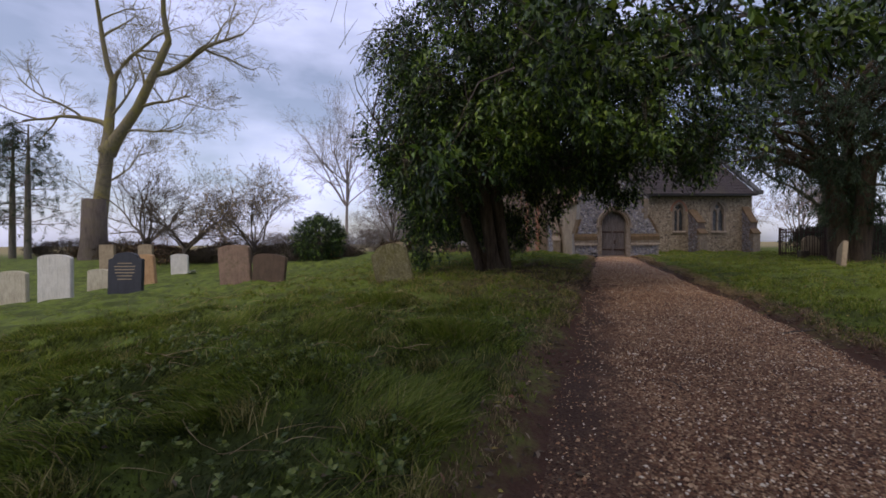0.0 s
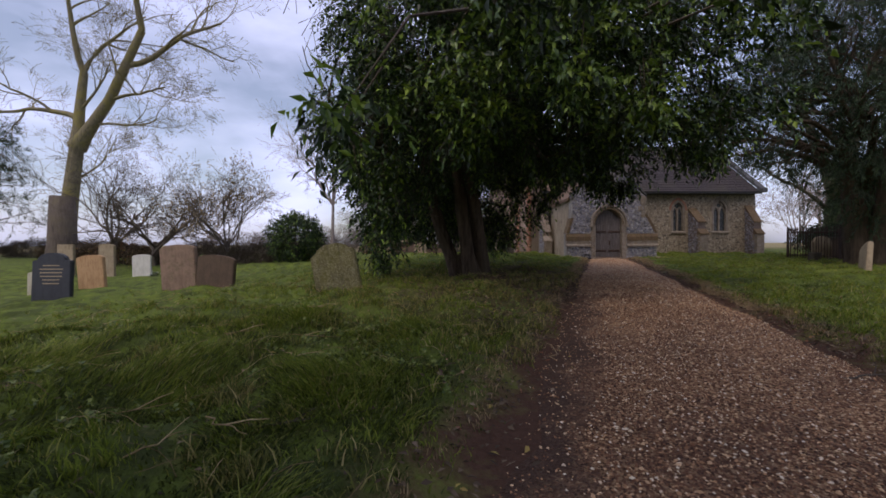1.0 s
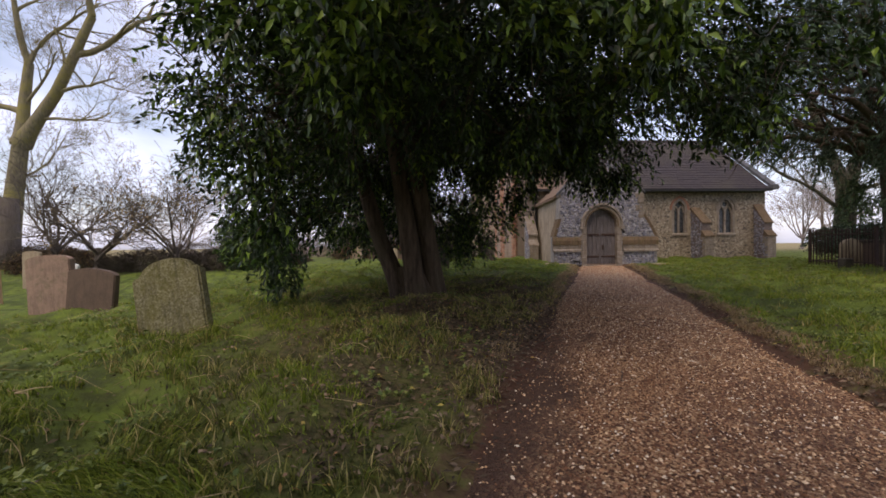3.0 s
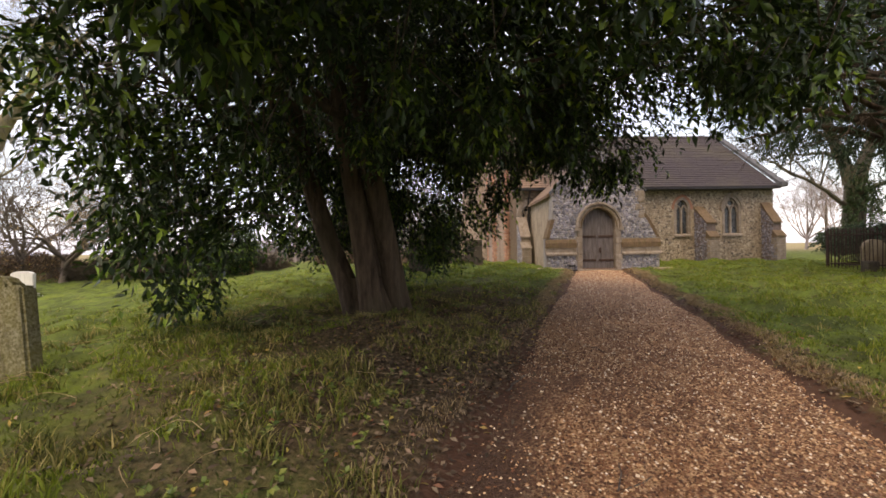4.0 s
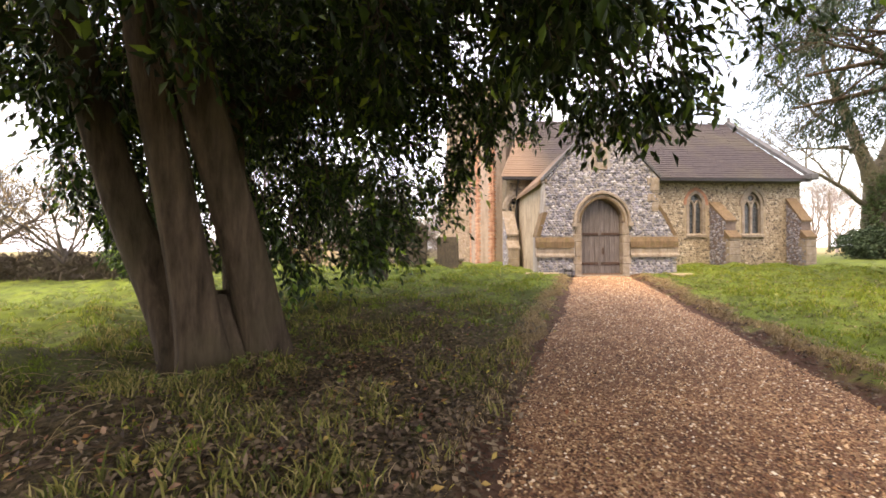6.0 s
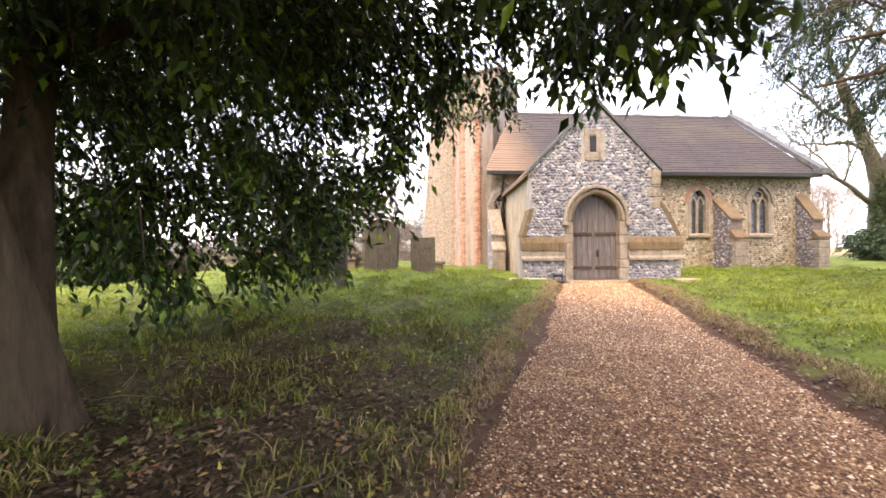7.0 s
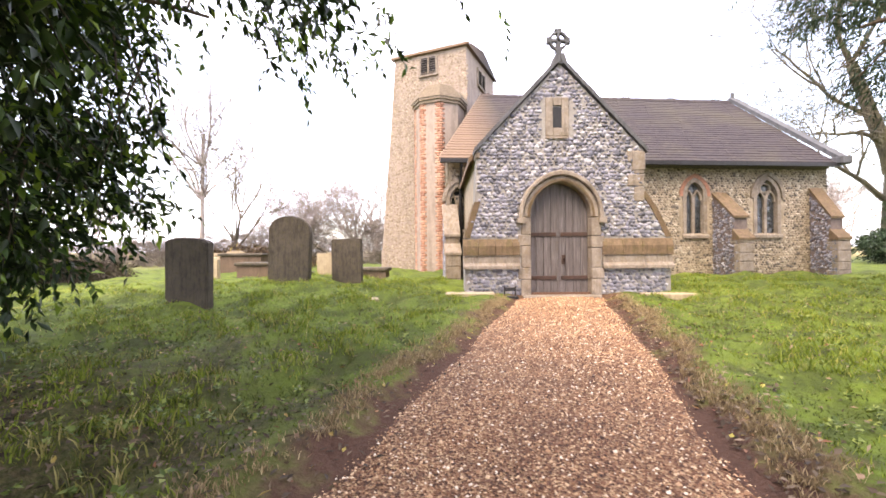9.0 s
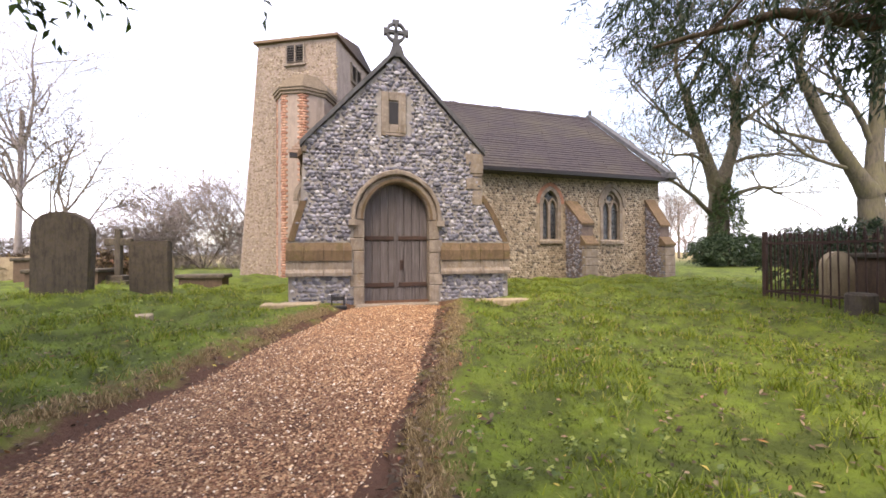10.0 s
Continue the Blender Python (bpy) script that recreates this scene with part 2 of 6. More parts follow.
M = {
    "turf": ground_mat(), "gravel": gravel_mat(), "pebble": pebble_mat(),
    "mortar": stone_mat("flint_mortar", (0.36, 0.30, 0.225), (0.22, 0.175, 0.125), (0.30, 0.21, 0.12), scale=2.0),
    "mortar_grey": stone_mat("grey_mortar", (0.30, 0.28, 0.26), (0.19, 0.175, 0.165), (0.26, 0.23, 0.19), scale=2.0),
    "tower_wall": stone_mat("tower_rubble", (0.29, 0.235, 0.19), (0.235, 0.185, 0.15), (0.25, 0.175, 0.135), scale=1.5),
    "flint": island_mat("flint", (0.0, (0.07, 0.07, 0.088)), (0.35, (0.15, 0.148, 0.185)), (0.75, (0.24, 0.235, 0.28)), (1.0, (0.46, 0.45, 0.46)), rough=0.45, spec=0.45, fine=30.0),
    "flint_warm": island_mat("warm_flint", (0.0, (0.085, 0.07, 0.055)), (0.4, (0.21, 0.165, 0.12)), (0.75, (0.33, 0.265, 0.19)), (1.0, (0.5, 0.43, 0.33)), rough=0.6, fine=30.0),
    "limestone": stone_mat("limestone", (0.30, 0.255, 0.21), (0.15, 0.12, 0.095), (0.12, 0.095, 0.07), (0.2, 0.15, 0.095), scale=4.0),
    "band": stone_mat("mossy_band", (0.17, 0.115, 0.07), (0.10, 0.066, 0.04), (0.06, 0.045, 0.026), (0.10, 0.078, 0.03), scale=4.0),
    "brick": island_mat("red_brick", (0.0, (0.30, 0.13, 0.08)), (0.5, (0.42, 0.21, 0.135)), (1.0, (0.5, 0.3, 0.2)), rough=0.85, fine=20.0),
    "brick_pale": island_mat("pale_brick", (0.0, (0.17, 0.12, 0.082)), (0.5, (0.28, 0.22, 0.155)), (1.0, (0.42, 0.345, 0.255)), rough=0.9, fine=20.0),
    "dark_brick": stone_mat("dark_rubble", (0.17, 0.14, 0.125), (0.085, 0.068, 0.065), (0.20, 0.11, 0.075), scale=5.0),
    "tile": tile_mat(), "oak": wood_mat(), "glass": glass_mat(),
    "lead": stone_mat("lead_sheet", (0.10, 0.102, 0.108), (0.06, 0.062, 0.066), (0.11, 0.1, 0.09), rough=0.85),
    "iron": stone_mat("rusty_iron", (0.055, 0.032, 0.024), (0.03, 0.022, 0.02), (0.12, 0.05, 0.025), scale=6.0, rough=0.7),
    "black": stone_mat("black_paint", (0.02, 0.02, 0.022), (0.014, 0.014, 0.015), (0.05, 0.04, 0.03), rough=0.5),
    "bark_dark": bark_mat("evergreen_bark", (0.022, 0.016, 0.011), (0.115, 0.083, 0.056), (0.06, 0.05, 0.028)),
    "bark_moss": bark_mat("mossy_bark", (0.11, 0.095, 0.06), (0.25, 0.21, 0.13), (0.23, 0.2, 0.06)),
    "bark_lime": bark_mat("lime_bark", (0.05, 0.044, 0.034), (0.125, 0.108, 0.08), (0.11, 0.102, 0.05)),
    "weed": island_mat("weed_leaf", (0.0, (0.05, 0.085, 0.016)), (0.6, (0.14, 0.185, 0.034)), (1.0, (0.26, 0.29, 0.065)), rough=0.5, spec=0.4, leafy=0.2),
    "bark_grey": bark_mat("grey_bark", (0.09, 0.08, 0.065), (0.2, 0.175, 0.14), (0.17, 0.16, 0.09)),
    "twig": bark_mat("twig_bark", (0.07, 0.055, 0.045), (0.14, 0.115, 0.095), (0.13, 0.11, 0.07)),
    # far twigs, with the haze of distance lightened into the bark colour
    "twig_hazed": bark_mat("hazed_twigs", (0.2, 0.165, 0.155), (0.34, 0.285, 0.265), (0.28, 0.245, 0.19)),
    "leaf": island_mat("laurel_leaf", (0.0, (0.010, 0.021, 0.007)), (0.6, (0.024, 0.05, 0.011)), (0.85, (0.058, 0.115, 0.018)), (1.0, (0.24, 0.36, 0.045)), rough=0.4, spec=0.3, leafy=0.14),
    # lighter copy of the leaf, the skylight on it put into the colour
    "leaf_lit": island_mat("lit_leaf", (0.0, (0.04, 0.085, 0.012)), (0.5, (0.11, 0.19, 0.026)), (1.0, (0.26, 0.36, 0.05)), rough=0.36, spec=0.4, leafy=0.25),
    "yew": island_mat("yew_needles", (0.0, (0.014, 0.028, 0.014)), (0.6, (0.03, 0.055, 0.024)), (1.0, (0.05, 0.08, 0.03)), rough=0.6, leafy=0.12),
    "ivy": island_mat("ivy_leaf", (0.0, (0.025, 0.05, 0.018)), (0.6, (0.05, 0.085, 0.025)), (1.0, (0.09, 0.13, 0.04)), rough=0.5, leafy=0.15),
    "grass": island_mat("grass_blades", (0.0, (0.05, 0.072, 0.009)), (0.45, (0.142, 0.192, 0.018)), (0.8, (0.21, 0.258, 0.03)), (0.95, (0.29, 0.27, 0.07)), (1.0, (0.40, 0.34, 0.17)), rough=0.7, leafy=0.3),
    # mossy blades, darkened by the shade between tussocks
    "grass_dark": island_mat("mossy_shade_blades", (0.0, (0.028, 0.042, 0.009)), (0.6, (0.06, 0.085, 0.014)), (1.0, (0.12, 0.14, 0.03)), rough=0.75, leafy=0.2),
    "tuft": island_mat("bleached_tuft", (0.0, (0.045, 0.055, 0.014)), (0.4, (0.12, 0.13, 0.026)), (0.75, (0.24, 0.215, 0.06)), (1.0, (0.42, 0.34, 0.15)), rough=0.75, leafy=0.25),
    "straw": island_mat("dry_grass", (0.0, (0.16, 0.11, 0.055)), (0.6, (0.31, 0.22, 0.115)), (1.0, (0.48, 0.37, 0.21)), rough=0.85, leafy=0.2),
    "litter": island_mat("dead_leaves", (0.0, (0.036, 0.024, 0.015)), (0.4, (0.09, 0.06, 0.036)), (0.7, (0.16, 0.112, 0.068)), (0.9, (0.26, 0.19, 0.12)), (0.96, (0.24, 0.085, 0.045)), (1.0, (0.42, 0.35, 0.08)), rough=0.75),
}
HEAD = {
    "black": stone_mat("polished_slate", (0.035, 0.037, 0.045), (0.025, 0.027, 0.033), (0.06, 0.06, 0.06), rough=0.4),
    "white": stone_mat("white_stone", (0.62, 0.60, 0.54), (0.5, 0.48, 0.42), (0.4, 0.38, 0.3), scale=4),
    "cream": stone_mat("cream_stone", (0.50, 0.46, 0.35), (0.38, 0.34, 0.25), (0.28, 0.25, 0.16), scale=4),
    "tan": stone_mat("tan_stone", (0.36, 0.29, 0.19), (0.26, 0.2, 0.13), (0.2, 0.16, 0.1), scale=4),
    "orange": stone_mat("ochre_stone", (0.46, 0.28, 0.14), (0.34, 0.19, 0.09), (0.4, 0.33, 0.22), scale=4),
    "red": stone_mat("reddish_stone", (0.27, 0.17, 0.12), (0.18, 0.115, 0.08), (0.36, 0.3, 0.23), (0.13, 0.11, 0.06), scale=4),
    "brown": stone_mat("brown_stone", (0.14, 0.095, 0.065), (0.09, 0.062, 0.045), (0.07, 0.05, 0.03), scale=4),
    "green": stone_mat("algae_stone", (0.10, 0.088, 0.024), (0.055, 0.05, 0.016), (0.5, 0.46, 0.34), (0.085, 0.08, 0.02), scale=4),
    "dark": stone_mat("dark_lichened_stone", (0.085, 0.068, 0.052), (0.028, 0.024, 0.02), (0.2, 0.165, 0.12), (0.085, 0.072, 0.036), scale=6),
}


# ---- building helpers ----
def part(name, bm, material, parent=None, label=""):
    """Links a bmesh, or a mesh, as one object under a thing or a part."""
    if isinstance(bm, bmesh.types.BMesh):
        me = bpy.data.meshes.new(name)
        bm.normal_update()
        bm.to_mesh(me)
        bm.free()
    else:
        me = bm
    if material and not me.materials:
        me.materials.append(material)
    ob = new(name, me)
    if parent:
        ob.parent = parent
        ob.matrix_parent_inverse = parent.matrix_world.inverted() if parent.parent is None else (parent.parent.matrix_basis @ parent.matrix_basis).inverted()
        ob.matrix_parent_inverse = Matrix()
    if label:
        tagged(ob, label)
    return ob


def thing(name, label, category, group="", at=None, kind=""):
    ob = new(name)
    ob.empty_display_size = 0.1
    if at is not None:
        ob.matrix_basis = at
    return tagged(ob, label, category, group, kind)


def arrays(name, verts, tris, smooth=False):
    """A mesh from numpy arrays of places and triangles."""
    me = bpy.data.meshes.new(name)
    nv, nt = len(verts), len(tris)
    me.vertices.add(nv)
    me.vertices.foreach_set("co", np.asarray(verts, np.float32).ravel())
    me.loops.add(nt * 3)
    me.loops.foreach_set("vertex_index", np.asarray(tris, np.int32).ravel())
    me.polygons.add(nt)
    me.polygons.foreach_set("loop_start", np.arange(nt, dtype=np.int32) * 3)
    if smooth:
        me.polygons.foreach_set("use_smooth", np.ones(nt, bool))
    me.update(calc_edges=True)
    return me


def box(bm, x0, x1, y0, y1, z0, z1, m=None):
    r = bmesh.ops.create_cube(bm, size=1.0)
    for v in r["verts"]:
        v.co = Vector((x0 if v.co.x < 0 else x1, y0 if v.co.y < 0 else y1, z0 if v.co.z < 0 else z1))
        if m:
            v.co = m @ v.co
    return r["verts"]


def prism(bm, poly, d0, d1, axis="y", m=None):
    """A solid from a closed outline (pairs) pushed from d0 to d1 along an axis."""
    def at(p, d):
        v = Vector((p[0], d, p[1])) if axis == "y" else Vector((d, p[0], p[1])) if axis == "x" else Vector((p[0], p[1], d))
        return m @ v if m else v
    a = [bm.verts.new(at(p, d0)) for p in poly]
    b = [bm.verts.new(at(p, d1)) for p in poly]
    n = len(poly)
    fs = [bm.faces.new(a), bm.faces.new(b[::-1])]
    for i in range(n):
        fs.append(bm.faces.new((a[i], b[i], b[(i + 1) % n], a[(i + 1) % n])))
    bmesh.ops.recalc_face_normals(bm, faces=fs)
    return fs


def ring_prism(bm, outer, inner, d0, d1):
    """A flat band between two outlines of the same count, open at the foot, along y."""
    n = len(outer)
    vs = [[bm.verts.new((p[0], d, p[1])) for p in o] for o in (outer, inner) for d in (d0, d1)]
    of, ob_, nf, nb = vs
    fs = []
    for i in range(n - 1):
        fs.append(bm.faces.new((of[i], of[i + 1], nf[i + 1], nf[i])))
        fs.append(bm.faces.new((ob_[i], nb[i], nb[i + 1], ob_[i + 1])))
        fs.append(bm.faces.new((of[i], ob_[i], ob_[i + 1], of[i + 1])))
        fs.append(bm.faces.new((nf[i], nf[i + 1], nb[i + 1], nb[i])))
    for i in (0, n - 1):
        fs.append(bm.faces.new((of[i], nf[i], nb[i], ob_[i])))
    bmesh.ops.recalc_face_normals(bm, faces=fs)


def bevel(bm, w, seg=1):
    bmesh.ops.bevel(bm, geom=list(bm.edges), offset=w, segments=seg, affect="EDGES", clamp_overlap=True)


def arch(cx, half, z0, spring, top, n=10):
    """A two-centred pointed arch, from its left foot over the point to its right foot."""
    h = top - spring
    r = (half * half + h * h) / (2 * half)
    pts = [(cx - half, z0)]
    a1 = math.asin(min(1.0, h / r))
    for i in range(n + 1):
        a = a1 * i / n
        pts.append((cx - half + r - r * math.cos(a), spring + r * math.sin(a)))
    right = [(2 * cx - p[0], p[1]) for p in pts[:-1]]
    return pts + right[::-1]


def grow_arch(cx, half, z0, spring, top, by, n=10):
    return arch(cx, half + by, z0, spring, top + by * 1.15, n)


def tube(points, radii, n=6):
    """Vertices and triangles of a bent, tapering tube."""
    P = np.asarray(points, float)
    T = np.gradient(P, axis=0)
    T /= np.linalg.norm(T, axis=1)[:, None] + 1e-9
    ref = np.where(np.abs(T[:, 2:3]) > 0.9, np.array([[1.0, 0, 0]]), np.array([[0, 0, 1.0]]))
    A = np.cross(T, ref)
    A /= np.linalg.norm(A, axis=1)[:, None] + 1e-9
    B = np.cross(T, A)
    ang = np.arange(n) * 2 * np.pi / n
    V = P[:, None, :] + np.asarray(radii)[:, None, None] * (np.cos(ang)[None, :, None] * A[:, None, :] + np.sin(ang)[None, :, None] * B[:, None, :])
    m = len(P)
    i, j = np.meshgrid(np.arange(m - 1), np.arange(n), indexing="ij")
    a, b = i * n + j, i * n + (j + 1) % n
    F = np.concatenate([np.stack([a, b, b + n], -1).reshape(-1, 3), np.stack([a, b + n, a + n], -1).reshape(-1, 3)])
    return V.reshape(-1, 3), F


def merge(chunks):
    vs, fs, k = [], [], 0
    for v, f in chunks:
        vs.append(v)
        fs.append(f + k)
        k += len(v)
    return np.concatenate(vs), np.concatenate(fs)


def leaves(base, along, up, length, width, droop=0.25):
    """Leaves folded along the midrib."""
    along = along / (np.linalg.norm(along, axis=1)[:, None] + 1e-9)
    side = np.cross(along, up)
    side /= np.linalg.norm(side, axis=1)[:, None] + 1e-9
    nrm = np.cross(side, along)
    L, W = length[:, None], width[:, None]
    tip = base + along * L - nrm * L * droop
    l_, r_ = base + along * L * 0.45 - side * W * 0.5 + nrm * W * 0.16, base + along * L * 0.45 + side * W * 0.5 + nrm * W * 0.16
    V = np.stack([base, r_, tip, l_], 1).reshape(-1, 3)
    k = np.arange(len(base))[:, None, None] * 4
    F = (np.array([[0, 1, 2], [0, 2, 3]])[None] + k).reshape(-1, 3)
    return V, F


# ---- the lie of the land ----
def path_left(y):
    return 0.12 + 0.355 * y


def path_right(y):
    return 2.70 + 0.293 * y


def sstep(a, b, x):
    t = np.clip((x - a) / (b - a), 0, 1)
    return t * t * (3 - 2 * t)


def lumps(x, y):
    return (0.022 * np.sin(1.9 * x + 0.7 * y) * np.sin(1.3 * y - 0.5 * x) + 0.02 * np.sin(4.1 * x - 1.7 * y) * np.sin(3.7 * y + 1.1 * x)
            + 0.035 * np.sin(0.63 * x + 1.1) * np.sin(0.71 * y + 0.4))


def tussock(x, y):
    """From about -1 to 1: where the turf stands up in clumps."""
    return (np.sin(3.3 * x + 1.1 * y + 1.3 * np.sin(1.1 * y)) * np.sin(2.9 * y - 1.2 * x + 1.1 * np.sin(1.3 * x)) + 0.6 * np.sin(7.1 * x + 2.0 * np.sin(1.7 * y)) * np.sin(6.3 * y + 1 + 1.5 * np.sin(1.9 * x))) / 1.4


def land(x, y):
    """Height of the turf, its slope and mounds shaped to fit the camera's view."""
    x, y = np.asarray(x, float), np.asarray(y, float)
    z = 0.10 + 0.0202 * np.clip(y, -4, 20)
    z = z - 0.085 * np.clip(-x - 1.0, 0, 14) * sstep(0.5, 4.0, -x) * (1 - 0.7 * sstep(14, 30, y))
    d = np.maximum(path_left(y) - x, x - path_right(y))
    aside = sstep(0.0, 1.1, d)
    z = z + 0.12 * aside * np.exp(-(((x - 1.0) / 1.7) ** 2 + ((y - 7.6) / 2.2) ** 2)) - 0.15 * np.exp(-(((x - 1.5) / 1.5) ** 2 + ((y - 11.2) / 1.6) ** 2))
    z = z + 0.16 * aside * np.exp(-(((x - 3.0) / 2.0) ** 2 + ((y - 18.2) / 2.2) ** 2))
    near = 1 - sstep(22, 40, np.hypot(x, y - 8))
    z = z + (lumps(x, y) + 0.095 * tussock(x, y)) * near * sstep(0.0, 0.8, d)
    bank = sstep(-0.05, 0.30, d)
    return z - 0.075 * (1 - bank) * (y < 17.9) + 0.02 * near * np.exp(-((d - 0.35) / 0.25) ** 2)


def gz(x, y):
    return float(land(x, y))


def spread(lo, hi, fine, reach):
    a = list(np.arange(lo, hi, fine))
    s, v = fine, hi
    while v < reach:
        a.append(v)
        s *= 1.18
        v += s
    a.append(reach)
    s, v, left = fine, lo, []
    while v > -reach:
        s *= 1.18
        v -= s
        left.append(v)
    return np.array(left[::-1] + a)


def ground():
    X, Y = spread(-9.0, 14.0, 0.12, 900.0), spread(-1.0, 19.0, 0.12, 900.0)
    gx, gy = np.meshgrid(X, Y, indexing="ij")
    V = np.stack([gx, gy, land(gx, gy)], -1).reshape(-1, 3)
    n, m = len(X), len(Y)
    i, j = np.meshgrid(np.arange(n - 1), np.arange(m - 1), indexing="ij")
    a = i * m + j
    F = np.concatenate([np.stack([a, a + m, a + m + 1], -1).reshape(-1, 3), np.stack([a, a + m + 1, a + 1], -1).reshape(-1, 3)])
    tagged(part("ground", arrays("ground", V, F, True), M["turf"]), "mown churchyard turf with bare soil beside the path", "ground", kind="structure")


def gravel_path():
    rng = np.random.default_rng(3)
    ys, ts = np.arange(-5, 17.86, 0.1), np.linspace(-0.06, 1.06, 25)
    gy, gt = np.meshgrid(ys, ts, indexing="ij")
    gx = path_left(gy) + gt * (path_right(gy) - path_left(gy))
    rag = 0.05 * np.sin(2.7 * gy) * np.sin(1.1 * gy + 1) + 0.035 * np.sin(7.3 * gy + 2) + 0.02 * np.sin(17.0 * gy)
    gx = gx + np.where(gt < 0.5, rag, -0.8 * rag[::-1]) * np.abs(2 * gt - 1) ** 3
    crown = 0.035 * (1 - (2 * gt - 1) ** 2)
    gzz = 0.10 + 0.0202 * gy - 0.075 + crown + 0.008 * np.sin(3.1 * gx) * np.sin(2.3 * gy)
    V = np.stack([gx, gy, gzz], -1).reshape(-1, 3)
    n, m = gy.shape
    i, j = np.meshgrid(np.arange(n - 1), np.arange(m - 1), indexing="ij")
    a = i * m + j
    F = np.concatenate([np.stack([a, a + 1, a + m + 1], -1).reshape(-1, 3), np.stack([a, a + m + 1, a + m], -1).reshape(-1, 3)])
    p = tagged(part("path", arrays("path", V, F, True), M["gravel"]), "reddish brown gravel path leading to the porch", "path", kind="structure")
    k = 95000
    y = 0.6 + 17.2 * rng.uniform(0, 1, k) ** 1.35
    t = rng.uniform(-0.02, 1.02, k)
    far_out = rng.uniform(0, 1, k) < 0.012
    t = np.where(far_out, np.where(rng.uniform(0, 1, k) < 0.5, -np.abs(rng.normal(0.02, 0.045, k)), 1 + np.abs(rng.normal(0.02, 0.045, k))), t)
    x = path_left(y) + t * (path_right(y) - path_left(y))
    worn = (x - path_left(y) < 0.45 + 0.15 * np.sin(2.1 * y) * np.sin(1.3 * y + 1)) & (y > 0.5) & (y < 8.0) & (rng.uniform(0, 1, k) < 0.75)
    x, y, t = x[~worn], y[~worn], t[~worn]
    k = len(x)
    z = 0.10 + 0.0202 * y - 0.075 + 0.035 * (1 - (2 * t - 1) ** 2) + 0.008 * np.sin(3.1 * x) * np.sin(2.3 * y)
    z = np.where((t < -0.04) | (t > 1.04), land(x, y), z)
    s = rng.uniform(0.0045, 0.0098, k) * (1 + 0.5 * (rng.uniform(0, 1, k) < 0.12))
    ang = rng.uniform(0, 6.28, k)
    e1 = np.stack([np.cos(ang), np.sin(ang), rng.uniform(-0.3, 0.3, k)], 1) * s[:, None]
    e2 = np.stack([-np.sin(ang), np.cos(ang), rng.uniform(-0.3, 0.3, k)], 1) * (s * rng.uniform(0.6, 0.95, k))[:, None]
    e3 = np.stack([np.zeros(k), np.zeros(k), s * rng.uniform(0.45, 0.8, k)], 1)
    c = np.stack([x, y, z + s * 0.25], 1)
    V = np.stack([c + e1, c + e2, c - e1, c - e2, c + e3], 1).reshape(-1, 3)
    F = (np.array([[0, 1, 4], [1, 2, 4], [2, 3, 4], [3, 0, 4]])[None] + np.arange(k)[:, None, None] * 5).reshape(-1, 3)
    tagged(part("pebbles", arrays("pebbles", V, F), M["pebble"], p), "loose pink and brown gravel stones", kind="stuff")


ground()
gravel_path()


# ---- the church ----
PX, PY, PZ = 7.2, 17.92, 0.42            # middle of the porch door at its sill
HW, FL, FR = 1.43, 0.22, 0.46                                 # half the porch's width
NY, NX0, NX1, NE = 21.8, 5.1, 16.12, 3.55  # nave wall, its ends, eaves
RY, RZ = 25.2, 6.55                      # nave ridge
rngc = random.Random(11)


def nodules(name, spots, size, material, parent, normal=(0, -1, 0), seed=1, label=""):
    """Flints or cobbles set in a wall: flattened lumps, half sunk, as one mesh."""
    rng = np.random.default_rng(seed)
    n = np.array(normal, float)
    u = np.cross((0, 0, 1.0), n)
    u /= np.linalg.norm(u)
    w = np.array((0, 0, 1.0))
    P = np.asarray(spots, float)
    k = len(P)
    ring, V = 6, []
    a0 = rng.uniform(0, 6.28, k)
    big = rng.choice([0.62, 0.85, 1.0, 1.15, 1.5], k, p=[0.15, 0.2, 0.3, 0.2, 0.15])
    ru, rw = size * big * rng.uniform(0.38, 0.64, k), size * big * rng.uniform(0.3, 0.52, k)
    out = size * rng.uniform(0.12, 0.3, k)
    for i in range(ring):
        a = a0 + i * 2 * np.pi / ring
        j = rng.uniform(0.8, 1.15, k)
        V.append(P + (np.cos(a) * ru * j)[:, None] * u + (np.sin(a) * rw * j)[:, None] * w - 0.004 * n)
    for i in range(ring):
        a = a0 + i * 2 * np.pi / ring
        j = rng.uniform(0.55, 0.8, k)
        V.append(P + (np.cos(a) * ru * j)[:, None] * u + (np.sin(a) * rw * j)[:, None] * w + (out * 0.75)[:, None] * n)
    V.append(P + out[:, None] * n)
    V = np.stack(V, 1).reshape(-1, 3)
    f = []
    for i in range(ring):
        j = (i + 1) % ring
        f += [[i, j, ring + j], [i, ring + j, ring + i], [ring + i, ring + j, 2 * ring]]
    F = (np.array(f)[None] + np.arange(k)[:, None, None] * (2 * ring + 1)).reshape(-1, 3)
    return tagged(part(name, arrays(name, V, F), material, parent, label), kind="stuff")


def scatter_wall(x0, x1, z0, z1, step, keep, seed, y):
    rng = np.random.default_rng(seed)
    xs, zs = np.arange(x0 + step / 2, x1, step), np.arange(z0 + step / 2, z1, step * 0.78)
    out = []
    for i, z in enumerate(zs):
        for x in xs:
            px, pz = x + (i % 2) * step / 2 + rng.uniform(-0.25, 0.25) * step, z + rng.uniform(-0.2, 0.2) * step
            if keep(px, pz):
                out.append((px, y, pz))
    return out


